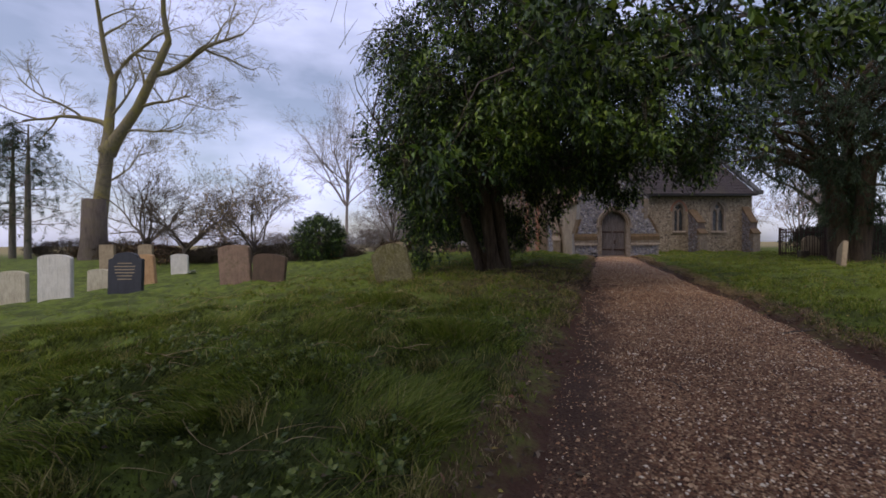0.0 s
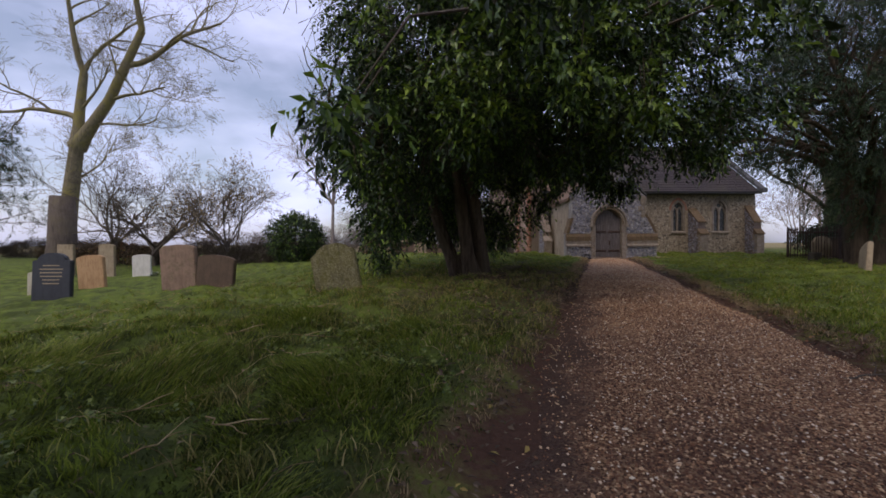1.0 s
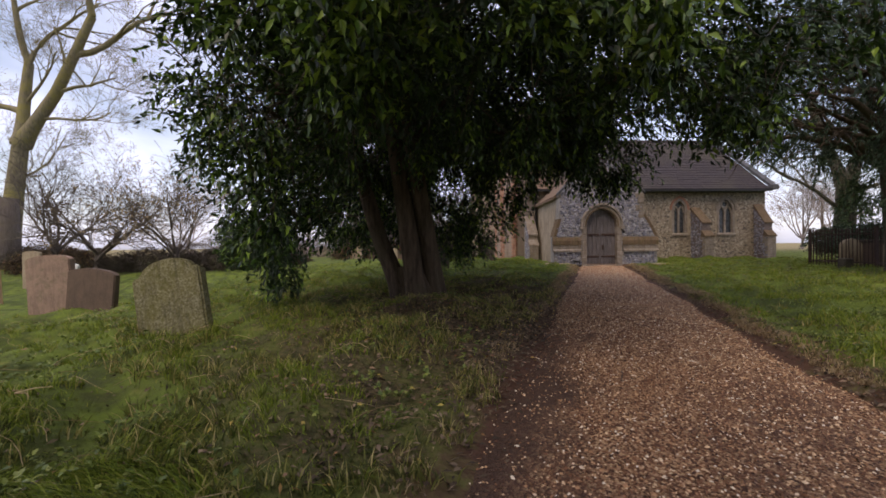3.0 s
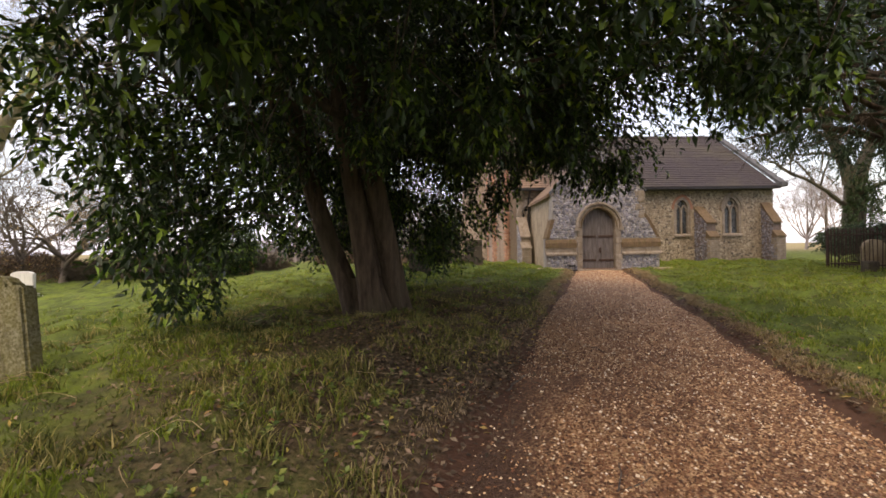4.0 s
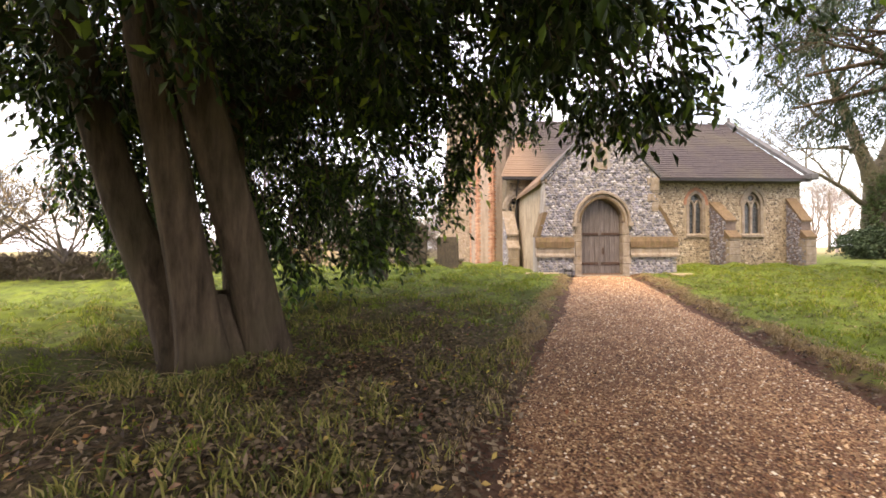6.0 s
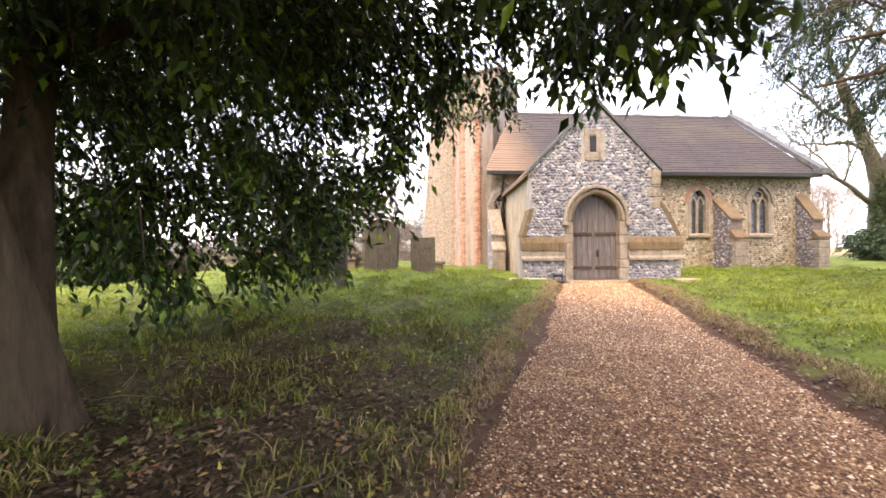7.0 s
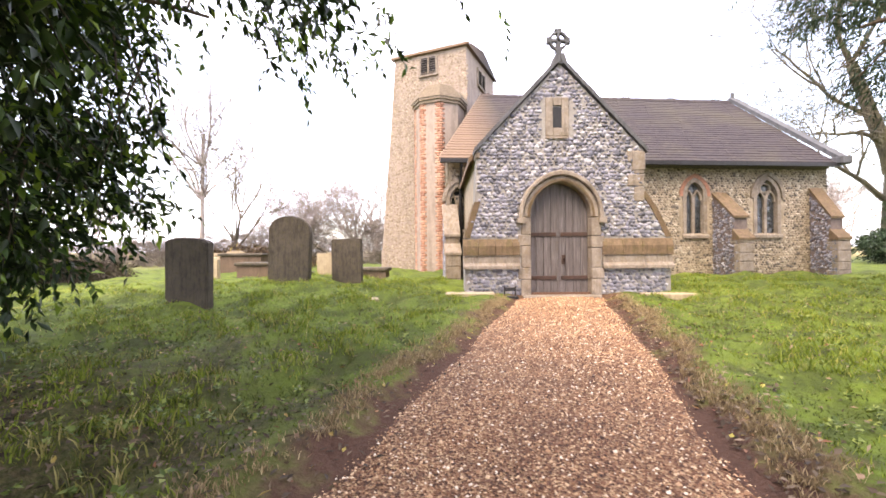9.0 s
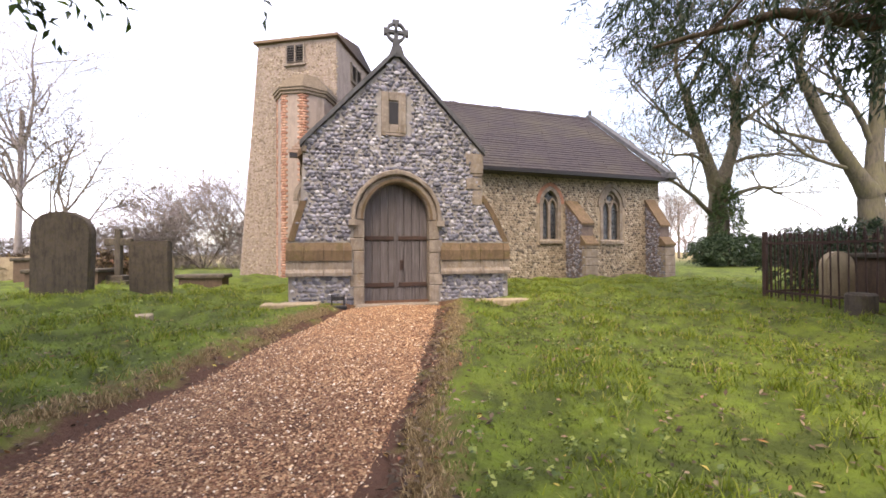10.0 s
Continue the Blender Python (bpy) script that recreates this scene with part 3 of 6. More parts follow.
def in_arch(cx, half, z0, spring, top, x, z):
    if abs(x - cx) > half or z < z0 or z > top:
        return False
    if z < spring:
        return True
    h = top - spring
    r = (half * half + h * h) / (2 * half)
    return (abs(x - cx) + r - half) ** 2 + (z - spring) ** 2 < r * r


def church():
    ch = thing("church", "small flint parish church with porch, tower and tiled roof", "church")
    # porch walls: gabled front with a pointed opening, two sides
    gable_z, eave_z, base = PZ + 3.99, PZ + 2.50, 0.2
    do, half, spr, top = PX, 0.52, PZ + 1.37, PZ + 1.95
    bm = bmesh.new()
    op = arch(do, half + 0.10, base, spr, top + 0.07, 12)
    outer = [(PX - HW, eave_z), (PX, gable_z), (PX + HW, eave_z)]
    foot_l = [(PX - HW - FL, base), (PX - HW - FL, PZ + 1.0), (PX - HW - FL * 0.8, PZ + 1.16), (PX - HW - 0.04, PZ + 1.62)]
    foot_r = [(PX + HW + 0.02, PZ + 1.78), (PX + HW + FR * 0.45, PZ + 1.52), (PX + HW + FR * 0.8, PZ + 1.2), (PX + HW + FR, PZ + 1.0), (PX + HW + FR, base)]
    mid = len(op) // 2
    y0, y1 = PY, PY + 0.45
    for side in (0, 1):
        if side == 0:
            poly = foot_l + [outer[0], outer[1]] + [p for p in op[:mid + 1]][::-1]
        else:
            poly = [outer[1], outer[2]] + foot_r + [p for p in op[mid:]][::-1]
        prism(bm, poly, y0, y1)
    bmesh.ops.remove_doubles(bm, verts=bm.verts, dist=0.0005)
    part("porch_wall", bm, M["mortar_grey"], ch, "knapped grey flint gable wall of the porch")
    for s in (-1, 1):
        bm = bmesh.new()
        xa, xb = sorted((PX + s * HW, PX + s * (HW - 0.4)))
        box(bm, xa, xb, y1, NY, base, eave_z)
        part("porch_side_wall", bm, M["mortar"], ch)
    # flints of the gable
    def keep(x, z):
        if in_arch(do, half + 0.19, 0, spr, top + 0.18, x, z):
            return False
        if abs(x - (PX - 0.05)) < 0.28 and PZ + 2.72 < z < PZ + 3.4:
            return False
        if PZ + 0.46 < z < PZ + 1.00:
            return False
        if z < PZ + 1.75:
            w = (FL if x < PX else FR) * min(1.0, max(0.0, (PZ + 1.7 - z) / 0.65))
            return -HW - w + 0.05 < x - PX < HW + w - 0.05
        return abs(x - PX) < HW - 0.02 and z < eave_z - 0.03 + (gable_z - eave_z) * (1 - abs(x - PX) / HW)
    pts = scatter_wall(PX - HW - FL, PX + HW + FR, PZ + 0.02, gable_z, 0.078, keep, 5, PY)
    nodules("flint_facing", pts, 0.088, M["flint"], ch, seed=6, label="grey and white knapped flints")
    # dressed stone: door surround, hood, slit frame, quoins, bands, coping
    bm = bmesh.new()
    ring_prism(bm, arch(do, half + 0.13, spr - 0.02, spr, top + 0.11, 12), arch(do, half, spr - 0.02, spr, top, 12), PY - 0.03, PY + 0.3)
    bevel(bm, 0.012)
    part("door_surround", bm, M["limestone"], ch, "worn limestone pointed door surround")
    bm = bmesh.new()
    ho, hi_ = arch(do, half + 0.20, spr - 0.04, spr, top + 0.20, 12), arch(do, half + 0.135, spr - 0.04, spr, top + 0.115, 12)
    ring_prism(bm, ho, hi_, PY - 0.09, PY + 0.02)
    bevel(bm, 0.015)
    for s in (-1, 1):
        box(bm, do + s * (half + 0.18) - 0.06, do + s * (half + 0.18) + 0.06, PY - 0.1, PY + 0.02, spr - 0.12, spr - 0.03)
    part("hood_mould", bm, M["limestone"], ch)
    bm = bmesh.new()       # a hollow roll inside the arch
    ring_prism(bm, arch(do, half + 0.055, spr - 0.02, spr, top + 0.05, 12), arch(do, half + 0.02, spr - 0.02, spr, top + 0.02, 12), PY - 0.055, PY - 0.028)
    part("arch_roll", bm, M["band"], ch)
    for s in (-1, 1):      # jambs of long and short stones
        z, i = PZ - 0.05, 0
        while z < spr - 0.03:
            h = min((0.34, 0.2)[i % 2] * rngc.uniform(0.9, 1.1), spr - 0.02 - z)
            w = 0.22 if i % 2 else 0.165
            xa, xb = sorted((do + s * half, do + s * (half + w)))
            bm = bmesh.new()
            box(bm, xa, xb, PY - 0.03, PY + 0.3, z, z + h - 0.006)
            bevel(bm, 0.01)
            part("jamb_stone", bm, M["limestone"], ch)
            z += h
            i += 1
    sx, sz0, sz1 = PX - 0.05, PZ + 2.88, PZ + 3.24
    for a, b, c, d in ((-0.2, -0.075, -0.14, 0.52), (0.075, 0.2, -0.14, 0.52), (-0.075, 0.075, 0.38, 0.52), (-0.2, 0.2, -0.19, -0.14), (-0.075, 0.075, -0.14, 0.0)):
        bm = bmesh.new()
        box(bm, sx + a, sx + b, PY - 0.025, PY + 0.12, sz0 + c, sz0 + d)
        bevel(bm, 0.008)
        part("stone_block", bm, M["limestone"], ch)
    # solid black sheet, painted as the darkness inside the slit
    bm = bmesh.new()
    box(bm, sx - 0.075, sx + 0.075, PY - 0.012, PY + 0.02, sz0, sz1)
    part("slit_opening", bm, M["black"], ch, "black sheet painted as the slit window's dark inside")
    # quoins of the upper corners
    for s in (-1, 1):
        z = PZ + 1.05
        i = 0
        while z < eave_z - 0.02:
            h = rngc.uniform(0.2, 0.3)
            w = 0.28 if i % 2 else 0.17
            xa, xb = sorted((PX + s * (HW + 0.012), PX + s * (HW - w)))
            bm = bmesh.new()
            box(bm, xa, xb, PY - 0.02, PY + 0.22, z, min(z + h, eave_z) - 0.012)
            bevel(bm, 0.012)
            if s > 0 and z > PZ + 1.6:
                part("quoin", bm, M["limestone"], ch)
            else:
                bm.free()
            z += h
            i += 1
    # plinth: brown mossy band, then a moulded ledge
    for s in (-1, 1):
        xa, xb = sorted((PX + s * (HW + (FR if s > 0 else FL) + 0.03), PX + s * 0.71))
        x = xa
        while x < xb - 0.05:
            w = min(rngc.uniform(0.25, 0.45), xb - x)
            bm = bmesh.new()
            prism(bm, [(PY - 0.055, PZ + 0.70), (PY - 0.055, PZ + 0.86), (PY - 0.008, PZ + 0.98), (PY + 0.1, PZ + 0.98), (PY + 0.1, PZ + 0.70)], x, x + w - 0.006, "x")
            part("band_stone", bm, M["band"], ch, "brown mossy sloping string course")
            bm = bmesh.new()
            prism(bm, [(PY - 0.035, PZ + 0.47), (PY - 0.035, PZ + 0.69), (PY + 0.1, PZ + 0.69), (PY + 0.1, PZ + 0.47)], x, x + w - 0.006, "x")
            prism(bm, [(PY - 0.085, PZ + 0.47), (PY - 0.085, PZ + 0.52), (PY - 0.035, PZ + 0.57), (PY + 0.08, PZ + 0.57), (PY + 0.08, PZ + 0.47)], x, x + w - 0.006, "x")
            part("plinth_stone", bm, M["limestone"], ch)
            x += w
    # coping along the gable and the finial cross
    for s in (-1, 1):
        a, b = Vector((PX + s * (HW + 0.05), 0, eave_z - 0.05)), Vector((PX, 0, gable_z + 0.04))
        n = 9
        for i in range(n):
            p, q = a.lerp(b, i / n), a.lerp(b, (i + 0.98) / n)
            bm = bmesh.new()
            poly = [(p.x, p.z), (q.x, q.z), (q.x, q.z + 0.085), (p.x, p.z + 0.085)]
            prism(bm, poly, PY - 0.06, PY + 0.32)
            part("coping_stone", bm, M["lead"], ch)
        bm = bmesh.new()
        xa, xb = sorted((PX + s * (HW + 0.03), PX + s * (HW - (0.2 if s > 0 else 0.05))))
        box(bm, xa, xb, PY - 0.03, PY + 0.3, eave_z - (0.36 if s > 0 else 0.14), eave_z - 0.03)
        bevel(bm, 0.015)
        part("kneeler", bm, M["limestone"], ch)
    fin = bmesh.new()
    cz = gable_z + 0.42
    prism(fin, [(PX - 0.13, gable_z - 0.02), (PX - 0.07, gable_z + 0.16), (PX + 0.07, gable_z + 0.16), (PX + 0.13, gable_z - 0.02)], PY - 0.05, PY + 0.2)
    box(fin, PX - 0.035, PX + 0.035, PY + 0.03, PY + 0.11, gable_z + 0.16, cz)
    for a in (0, 90, 180, 270):
        m = Matrix.Translation((PX, PY + 0.07, cz)) @ Matrix.Rotation(radians(a), 4, "Y")
        prism(fin, [(-0.022, 0), (-0.026, 0.11), (-0.062, 0.2), (0.062, 0.2), (0.026, 0.11), (0.022, 0)], -0.04, 0.04, "y", m)
    o_ = [(PX + 0.165 * math.cos(t), cz + 0.165 * math.sin(t)) for t in np.linspace(0, 2 * math.pi, 25)]
    i_ = [(PX + 0.125 * math.cos(t), cz + 0.125 * math.sin(t)) for t in np.linspace(0, 2 * math.pi, 25)]
    ring_prism(fin, o_, i_, PY + 0.035, PY + 0.105)
    part("finial_cross", fin, M["lead"], ch, "lichened wheel-head stone cross on the gable")
    # brown edge stones down the flared feet
    for edge in (foot_l[1:], foot_r[:-1]):
        for p, q in zip(edge[:-1], edge[1:]):
            s = 1 if p[0] < PX else -1
            bm = bmesh.new()
            prism(bm, [(p[0] - 0.012 * s, p[1]), (q[0] - 0.012 * s, q[1]), (q[0] + s * 0.09, q[1]), (p[0] + s * 0.09, p[1])], PY - 0.018, PY + 0.46)
            part("edge_stone", bm, M["band"], ch)
    # buttress against the porch's east side, with a tumbled stone cap
    xb = PX + HW
    bm = bmesh.new()
    prism(bm, [(xb - 0.1, base), (xb + 0.74, base), (xb + 0.74, PZ + 1.02), (xb + 0.5, PZ + 1.4), (xb - 0.1, PZ + 1.45)], PY + 0.75, PY + 1.15)
    bt = part("porch_buttress", bm, M["mortar"], ch, "rubble side buttress with a weathered stone cap")
    for k in range(4):
        bm = bmesh.new()
        u0, u1 = k / 4, (k + 1) / 4
        prism(bm, [(xb + 0.80 - 0.34 * u0, PZ + 1.02 + 0.40 * u0), (xb + 0.80 - 0.34 * u0, PZ + 1.10 + 0.40 * u0), (xb + 0.72 - 0.34 * u1, PZ + 1.14 + 0.40 * u1), (xb + 0.3, PZ + 1.14 + 0.40 * u1), (xb + 0.3, PZ + 1.02 + 0.40 * u0)], PY + 0.71, PY + 1.19)
        part("cap_stone", bm, M["limestone"], bt)
    rng = np.random.default_rng(41)
    nodules("rubble_facing", [(rng.uniform(xb + 0.03, xb + 0.7), PY + 0.75, rng.uniform(PZ, PZ + 1.05)) for k in range(110)], 0.09, M["flint_warm"], bt, seed=43)
    # porch roof
    for s in (-1, 1):
        bm = bmesh.new()
        a, b = (PX + s * (HW + 0.12), eave_z - 0.05), (PX, gable_z - 0.06)
        prism(bm, [a, b, (b[0], b[1] - 0.1), (a[0], a[1] - 0.1)], PY + 0.3, RY - 1.4)
        part("porch_roof", bm, M["tile"], ch)
    return ch


def door(ch):
    do, half, spr, top = PX, 0.52, PZ + 1.37, PZ + 1.95
    yb = PY + 0.16
    for s in (-1, 1):
        leaf = part("door_leaf", bmesh.new(), M["oak"], ch, "weathered grey oak door leaf, shut")
        n = 4
        for i in range(n):
            a, b = i * half / n + 0.004, (i + 1) * half / n - 0.004
            def zt(u):
                h = top - spr
                r = (half * half + h * h) / (2 * half)
                return spr + math.sqrt(max(0, r * r - (u + r - half) ** 2))
            us = [a + (b - a) * k / 4 for k in range(5)]
            poly = [(do + s * a, PZ + 0.03)] + [(do + s * u, zt(u)) for u in us] + [(do + s * b, PZ + 0.03)]
            bm = bmesh.new()
            prism(bm, poly, yb, yb + 0.05)
            part("plank", bm, M["oak"], leaf)
        for z in (PZ + 0.30, PZ + 1.06, PZ + 1.36):
            if z > PZ + 1.3:
                continue
            bm = bmesh.new()
            xa, xb = sorted((do + s * 0.04, do + s * (half - 0.01)))
            box(bm, xa, xb, yb - 0.022, yb + 0.004, z - 0.035, z + 0.035)
            bevel(bm, 0.006)
            part("strap_hinge", bm, M["iron"], leaf, "dark iron strap hinge")
        bm = bmesh.new()
        xa, xb = sorted((do + s * 0.002, do + s * 0.022))
        box(bm, xa, xb, yb - 0.016, yb + 0.004, PZ + 0.03, top - 0.05)
        part("cover_strip", bm, M["oak"], leaf)
    bm = bmesh.new()
    r = bmesh.ops.create_cone(bm, segments=10, radius1=0.022, radius2=0.022, depth=0.03)
    bmesh.ops.transform(bm, verts=bm.verts, matrix=Matrix.Translation((do + 0.09, yb - 0.03, PZ + 0.62)) @ Matrix.Rotation(radians(90), 4, "X"))
    box(bm, do + 0.06, do + 0.12, yb - 0.02, yb, PZ + 0.54, PZ + 0.70)
    part("door_handle", bm, M["iron"], ch, "black iron ring handle and plate")
    bm = bmesh.new()
    box(bm, do - 0.66, do + 0.66, PY - 0.14, PY + 0.3, 0.2, PZ + 0.02)
    bevel(bm, 0.02)
    part("doorstep", bm, M["limestone"], ch, "worn stone doorstep")


def window(ch, cx, half, sill, spr, top, lights, red_head, y=None):
    y = NY if y is None else y
    w = part("window", bmesh.new(), M["limestone"], ch, "pointed two-light window with leaded panes")
    bm = bmesh.new()
    ring_prism(bm, grow_arch(cx, half, sill - 0.02, spr, top, 0.10), arch(cx, half, sill - 0.02, spr, top), y - 0.025, y + 0.16)
    part("surround", bm, M["limestone"], w)
    bm = bmesh.new()
    o, i = grow_arch(cx, half, spr - 0.02, spr, top, 0.20), grow_arch(cx, half, spr - 0.02, spr, top, 0.105)
    ring_prism(bm, o, i, y - (0.03 if red_head else 0.06), y + 0.02)
    part("window_head", bm, M["brick"] if red_head else M["limestone"], w, "red brick arch" if red_head else "stone hood mould")
    bm = bmesh.new()
    prism(bm, [(y - 0.07, sill - 0.13), (y - 0.07, sill - 0.06), (y + 0.02, sill), (y + 0.16, sill), (y + 0.16, sill - 0.13)], cx - half - 0.12, cx + half + 0.12, "x")
    part("sill", bm, M["limestone"], w)
    bm = bmesh.new()
    box(bm, cx - 0.035, cx + 0.035, y + 0.04, y + 0.15, sill, spr + 0.02)
    hw = half / 2
    for s in (-1, 1):
        c = cx + s * hw
        ring_prism(bm, arch(c, hw + 0.005, spr - 0.12, spr - 0.10, spr + (top - spr) * 0.45, 6), arch(c, hw - 0.045, spr - 0.12, spr - 0.10, spr + (top - spr) * 0.30, 6), y + 0.045, y + 0.145)
    if not red_head:
        c = [(cx + 0.6 * half * math.cos(t), spr + (top - spr) * 0.55 + 0.5 * half * math.sin(t)) for t in np.linspace(0, 2 * math.pi, 15)]
        d = [(cx + 0.42 * half * math.cos(t), spr + (top - spr) * 0.55 + 0.34 * half * math.sin(t)) for t in np.linspace(0, 2 * math.pi, 15)]
        ring_prism(bm, c, d, y + 0.05, y + 0.14)
    part("mullion", bm, M["limestone"], w, "stone mullion and tracery")
    # diamond quarries, each a little out of true so that some catch the sky
    pane = bmesh.new()
    st, cell = 0.075, 0.095
    nz, nxx = int((top - sill) / cell) + 2, int(2 * half / st) + 2
    for a in range(-1, nz * 2):
        for b in range(-1, nxx + 1):
            px, pz = cx - half + b * st + (a % 2) * st / 2, sill + a * cell / 2
            if not in_arch(cx, half - 0.01, sill, spr, top, px, pz):
                continue
            t1, t2 = rngc.uniform(-0.006, 0.006), rngc.uniform(-0.006, 0.006)
            k = 0.47
            vs = [pane.verts.new(v) for v in ((px - st * k, y + 0.11 + t1, pz), (px, y + 0.11 + t2, pz - cell * k), (px + st * k, y + 0.11 - t1, pz), (px, y + 0.11 - t2, pz + cell * k))]
            pane.faces.new(vs)
    part("pane", pane, M["glass"], w, "small leaded diamond panes")
    bm = bmesh.new()
    prism(bm, arch(cx, half - 0.002, sill, spr, top), y + 0.125, y + 0.14)
    part("leading", bm, M["lead"], w)
    return w


def nave(ch):
    base = 0.2
    wins = [(12.14, 0.25, 1.62, 2.66, 3.03, True), (14.28, 0.31, 1.62, 2.62, 3.10, False), (6.0 - 0.42, 0.2, 1.75, 2.5, 2.85, False)]
    # wall in bays so that the window openings go through it
    bm = bmesh.new()
    edges = [NX0 + 0.25]
    for cx, h, si, sp, tp, _ in sorted(wins):
        a, b = cx - h - 0.05, cx + h + 0.05
        box(bm, edges[-1], a, NY, NY + 0.7, base, NE + 0.1)
        box(bm, a, b, NY, NY + 0.7, base, si)
        op = arch(cx, h + 0.05, si, sp, tp + 0.05)
        mid = len(op) // 2
        prism(bm, [(a, NE + 0.1), (cx, NE + 0.1)] + op[:mid + 1][::-1], NY, NY + 0.7)
        prism(bm, [(cx, NE + 0.1), (b, NE + 0.1)] + op[mid:][::-1], NY, NY + 0.7)
        edges.append(b)
    box(bm, edges[-1], NX1, NY, NY + 0.7, base, NE + 0.1)
    bmesh.ops.remove_doubles(bm, verts=bm.verts, dist=0.0005)
    part("nave_wall", bm, M["mortar"], ch, "buff rubble and flint nave wall")
    for x0 in (NX0 + 1.85, NX1 - 0.6):
        bm = bmesh.new()
        prism(bm, [(NY + 0.7, base), (NY + 0.7, NE), (RY, RZ - 0.15), (2 * RY - NY, NE), (2 * RY - NY, base)], x0, x0 + 0.6, "x")
        part("gable_wall", bm, M["mortar"], ch)
    bm = bmesh.new()
    box(bm, NX0 + 0.25, NX1, 2 * RY - NY, 2 * RY - NY + 0.6, base, NE)
    part("north_wall", bm, M["mortar"], ch)

    def keep(x, z):
        for cx, h, si, sp, tp, _ in wins:
            if in_arch(cx, h + 0.2, si - 0.14, sp, tp + 0.22, x, z):
                return False
        return True
    pts = scatter_wall(NX0 + 0.3, NX1 - 0.02, 0.45, NE - 0.1, 0.085, keep, 8, NY)
    pts = [p for p in pts if p[0] > 8.6 or p[0] < 5.9]
    nodules("rubble_facing", pts, 0.082, M["flint_warm"], ch, seed=9, label="buff and brown rubble stones")
    for w in wins:
        window(ch, *w[:5], 2, w[5])
    # buttresses
    for x0, x1, out, h1, h2 in ((12.66, 13.04, 0.9, 2.05, 2.45), (15.58, 15.94, 0.75, 2.05, 2.6), (5.2, 5.55, 0.75, 1.6, 2.1)):
        bm = bmesh.new()
        yf = NY - out
        prism(bm, [(NY + 0.1, base), (yf, base), (yf, h1 * 0.72), (yf + 0.18, h1 * 0.72 + 0.2), (yf + 0.18, h1), (yf + 0.34, h1 + 0.12), (NY + 0.02, h2 + 0.25), (NY + 0.1, h2 + 0.25)], x0, x1, "x")
        b = part("buttress", bm, M["dark_brick"] if x0 > 6 else M["limestone"], ch, "stepped buttress of dark brick with stone front")
        rng = np.random.default_rng(int(x0 * 10))
        sp = []
        for k in range(420):
            y_, z_ = rng.uniform(yf + 0.03, NY), rng.uniform(0.4, h2 + 0.1)
            top_z = h1 * 0.72 if y_ < yf + 0.18 else h1 + (y_ - yf - 0.18) / (out - 0.18) * (h2 - h1 + 0.1)
            if z_ < top_z - 0.03:
                sp.append((x0, y_, z_))
        nodules("rubble_facing", sp, 0.075, M["flint"], b, (-1, 0, 0), 70)
        z = 0.3
        while z < h1 * 0.72 - 0.1:
            h = rngc.uniform(0.2, 0.32)
            bm = bmesh.new()
            box(bm, x0 - 0.012, x1 + 0.012, yf - 0.02, yf + (0.3 if int(z * 10) % 2 else 0.16), z, min(z + h, h1 * 0.72) - 0.012)
            bevel(bm, 0.012)
            part("quoin", bm, M["limestone"], b)
            z += h
        bm = bmesh.new()
        prism(bm, [(yf - 0.04, h1 * 0.72 - 0.06), (yf - 0.04, h1 * 0.72), (yf + 0.2, h1 * 0.72 + 0.24), (yf + 0.2, h1 * 0.72 - 0.06)], x0 - 0.03, x1 + 0.03, "x")
        prism(bm, [(yf + 0.14, h1 - 0.06), (yf + 0.14, h1), (NY + 0.0, h2 + 0.30), (NY + 0.0, h2 + 0.22)], x0 - 0.025, x1 + 0.025, "x")
        part("cap_stone", bm, M["band"] if x0 > 6 else M["limestone"], b)
    # roof of overlapping courses, both slopes
    slope = Vector((0, RY - (NY - 0.32), RZ - (NE - 0.02)))
    n = 30
    for side in (1, -1):
        roof = part("roof_slope", bmesh.new(), M["tile"], ch, "dark clay tile roof, mossy towards the eaves")
        for i in range(n):
            bm = bmesh.new()
            a, b = slope * (i / n), slope * ((i + 1.15) / n)
            lift = 0.028
            y0 = NY - 0.32
            def fy(y):
                return y if side == 1 else 2 * RY - y
            p = [(fy(y0 + a.y), NE - 0.02 + a.z + lift), (fy(y0 + b.y), NE - 0.02 + b.z + 0.004), (fy(y0 + b.y), NE - 0.03 + b.z - 0.012), (fy(y0 + a.y), NE - 0.03 + a.z + lift - 0.02)]
            x, k = NX0 + 1.75 * (i / n if side == 1 else 1.0), 0
            while x < NX1 - 0.06:       # tiles in short runs, each a touch out of line
                w = min(0.165 * 6, NX1 - 0.05 - x)
                e = rngc.uniform(-0.004, 0.006)
                prism(bm, [(q[0], q[1] + e) for q in p], x, x + w - 0.004, "x")
                x += w
            part("tile_course", bm, M["tile"], roof)
    bm = bmesh.new()
    prism(bm, [(NY - 0.28, NE - 0.05), (RY, RZ - 0.08), (2 * RY - NY + 0.28, NE - 0.05), (2 * RY - NY, NE - 0.15), (RY, RZ - 0.2), (NY, NE - 0.15)], NX0 + 1.78, NX1 - 0.06, "x")
    part("roof_boarding", bm, M["oak"], ch)
    bm = bmesh.new()
    box(bm, NX0 + 0.02, NX1 + 0.05, NY - 0.36, NY - 0.24, NE - 0.12, NE - 0.02)
    part("gutter", bm, M["black"], ch, "black eaves gutter")
    x = NX0 + 1.75
    i = 0
    while x < NX1 - 0.4:
        bm = bmesh.new()
        prism(bm, [(RY - 0.13, RZ - 0.07), (RY - 0.05, RZ + 0.05), (RY + 0.05, RZ + 0.05), (RY + 0.13, RZ - 0.07)], x, x + 0.33, "x")
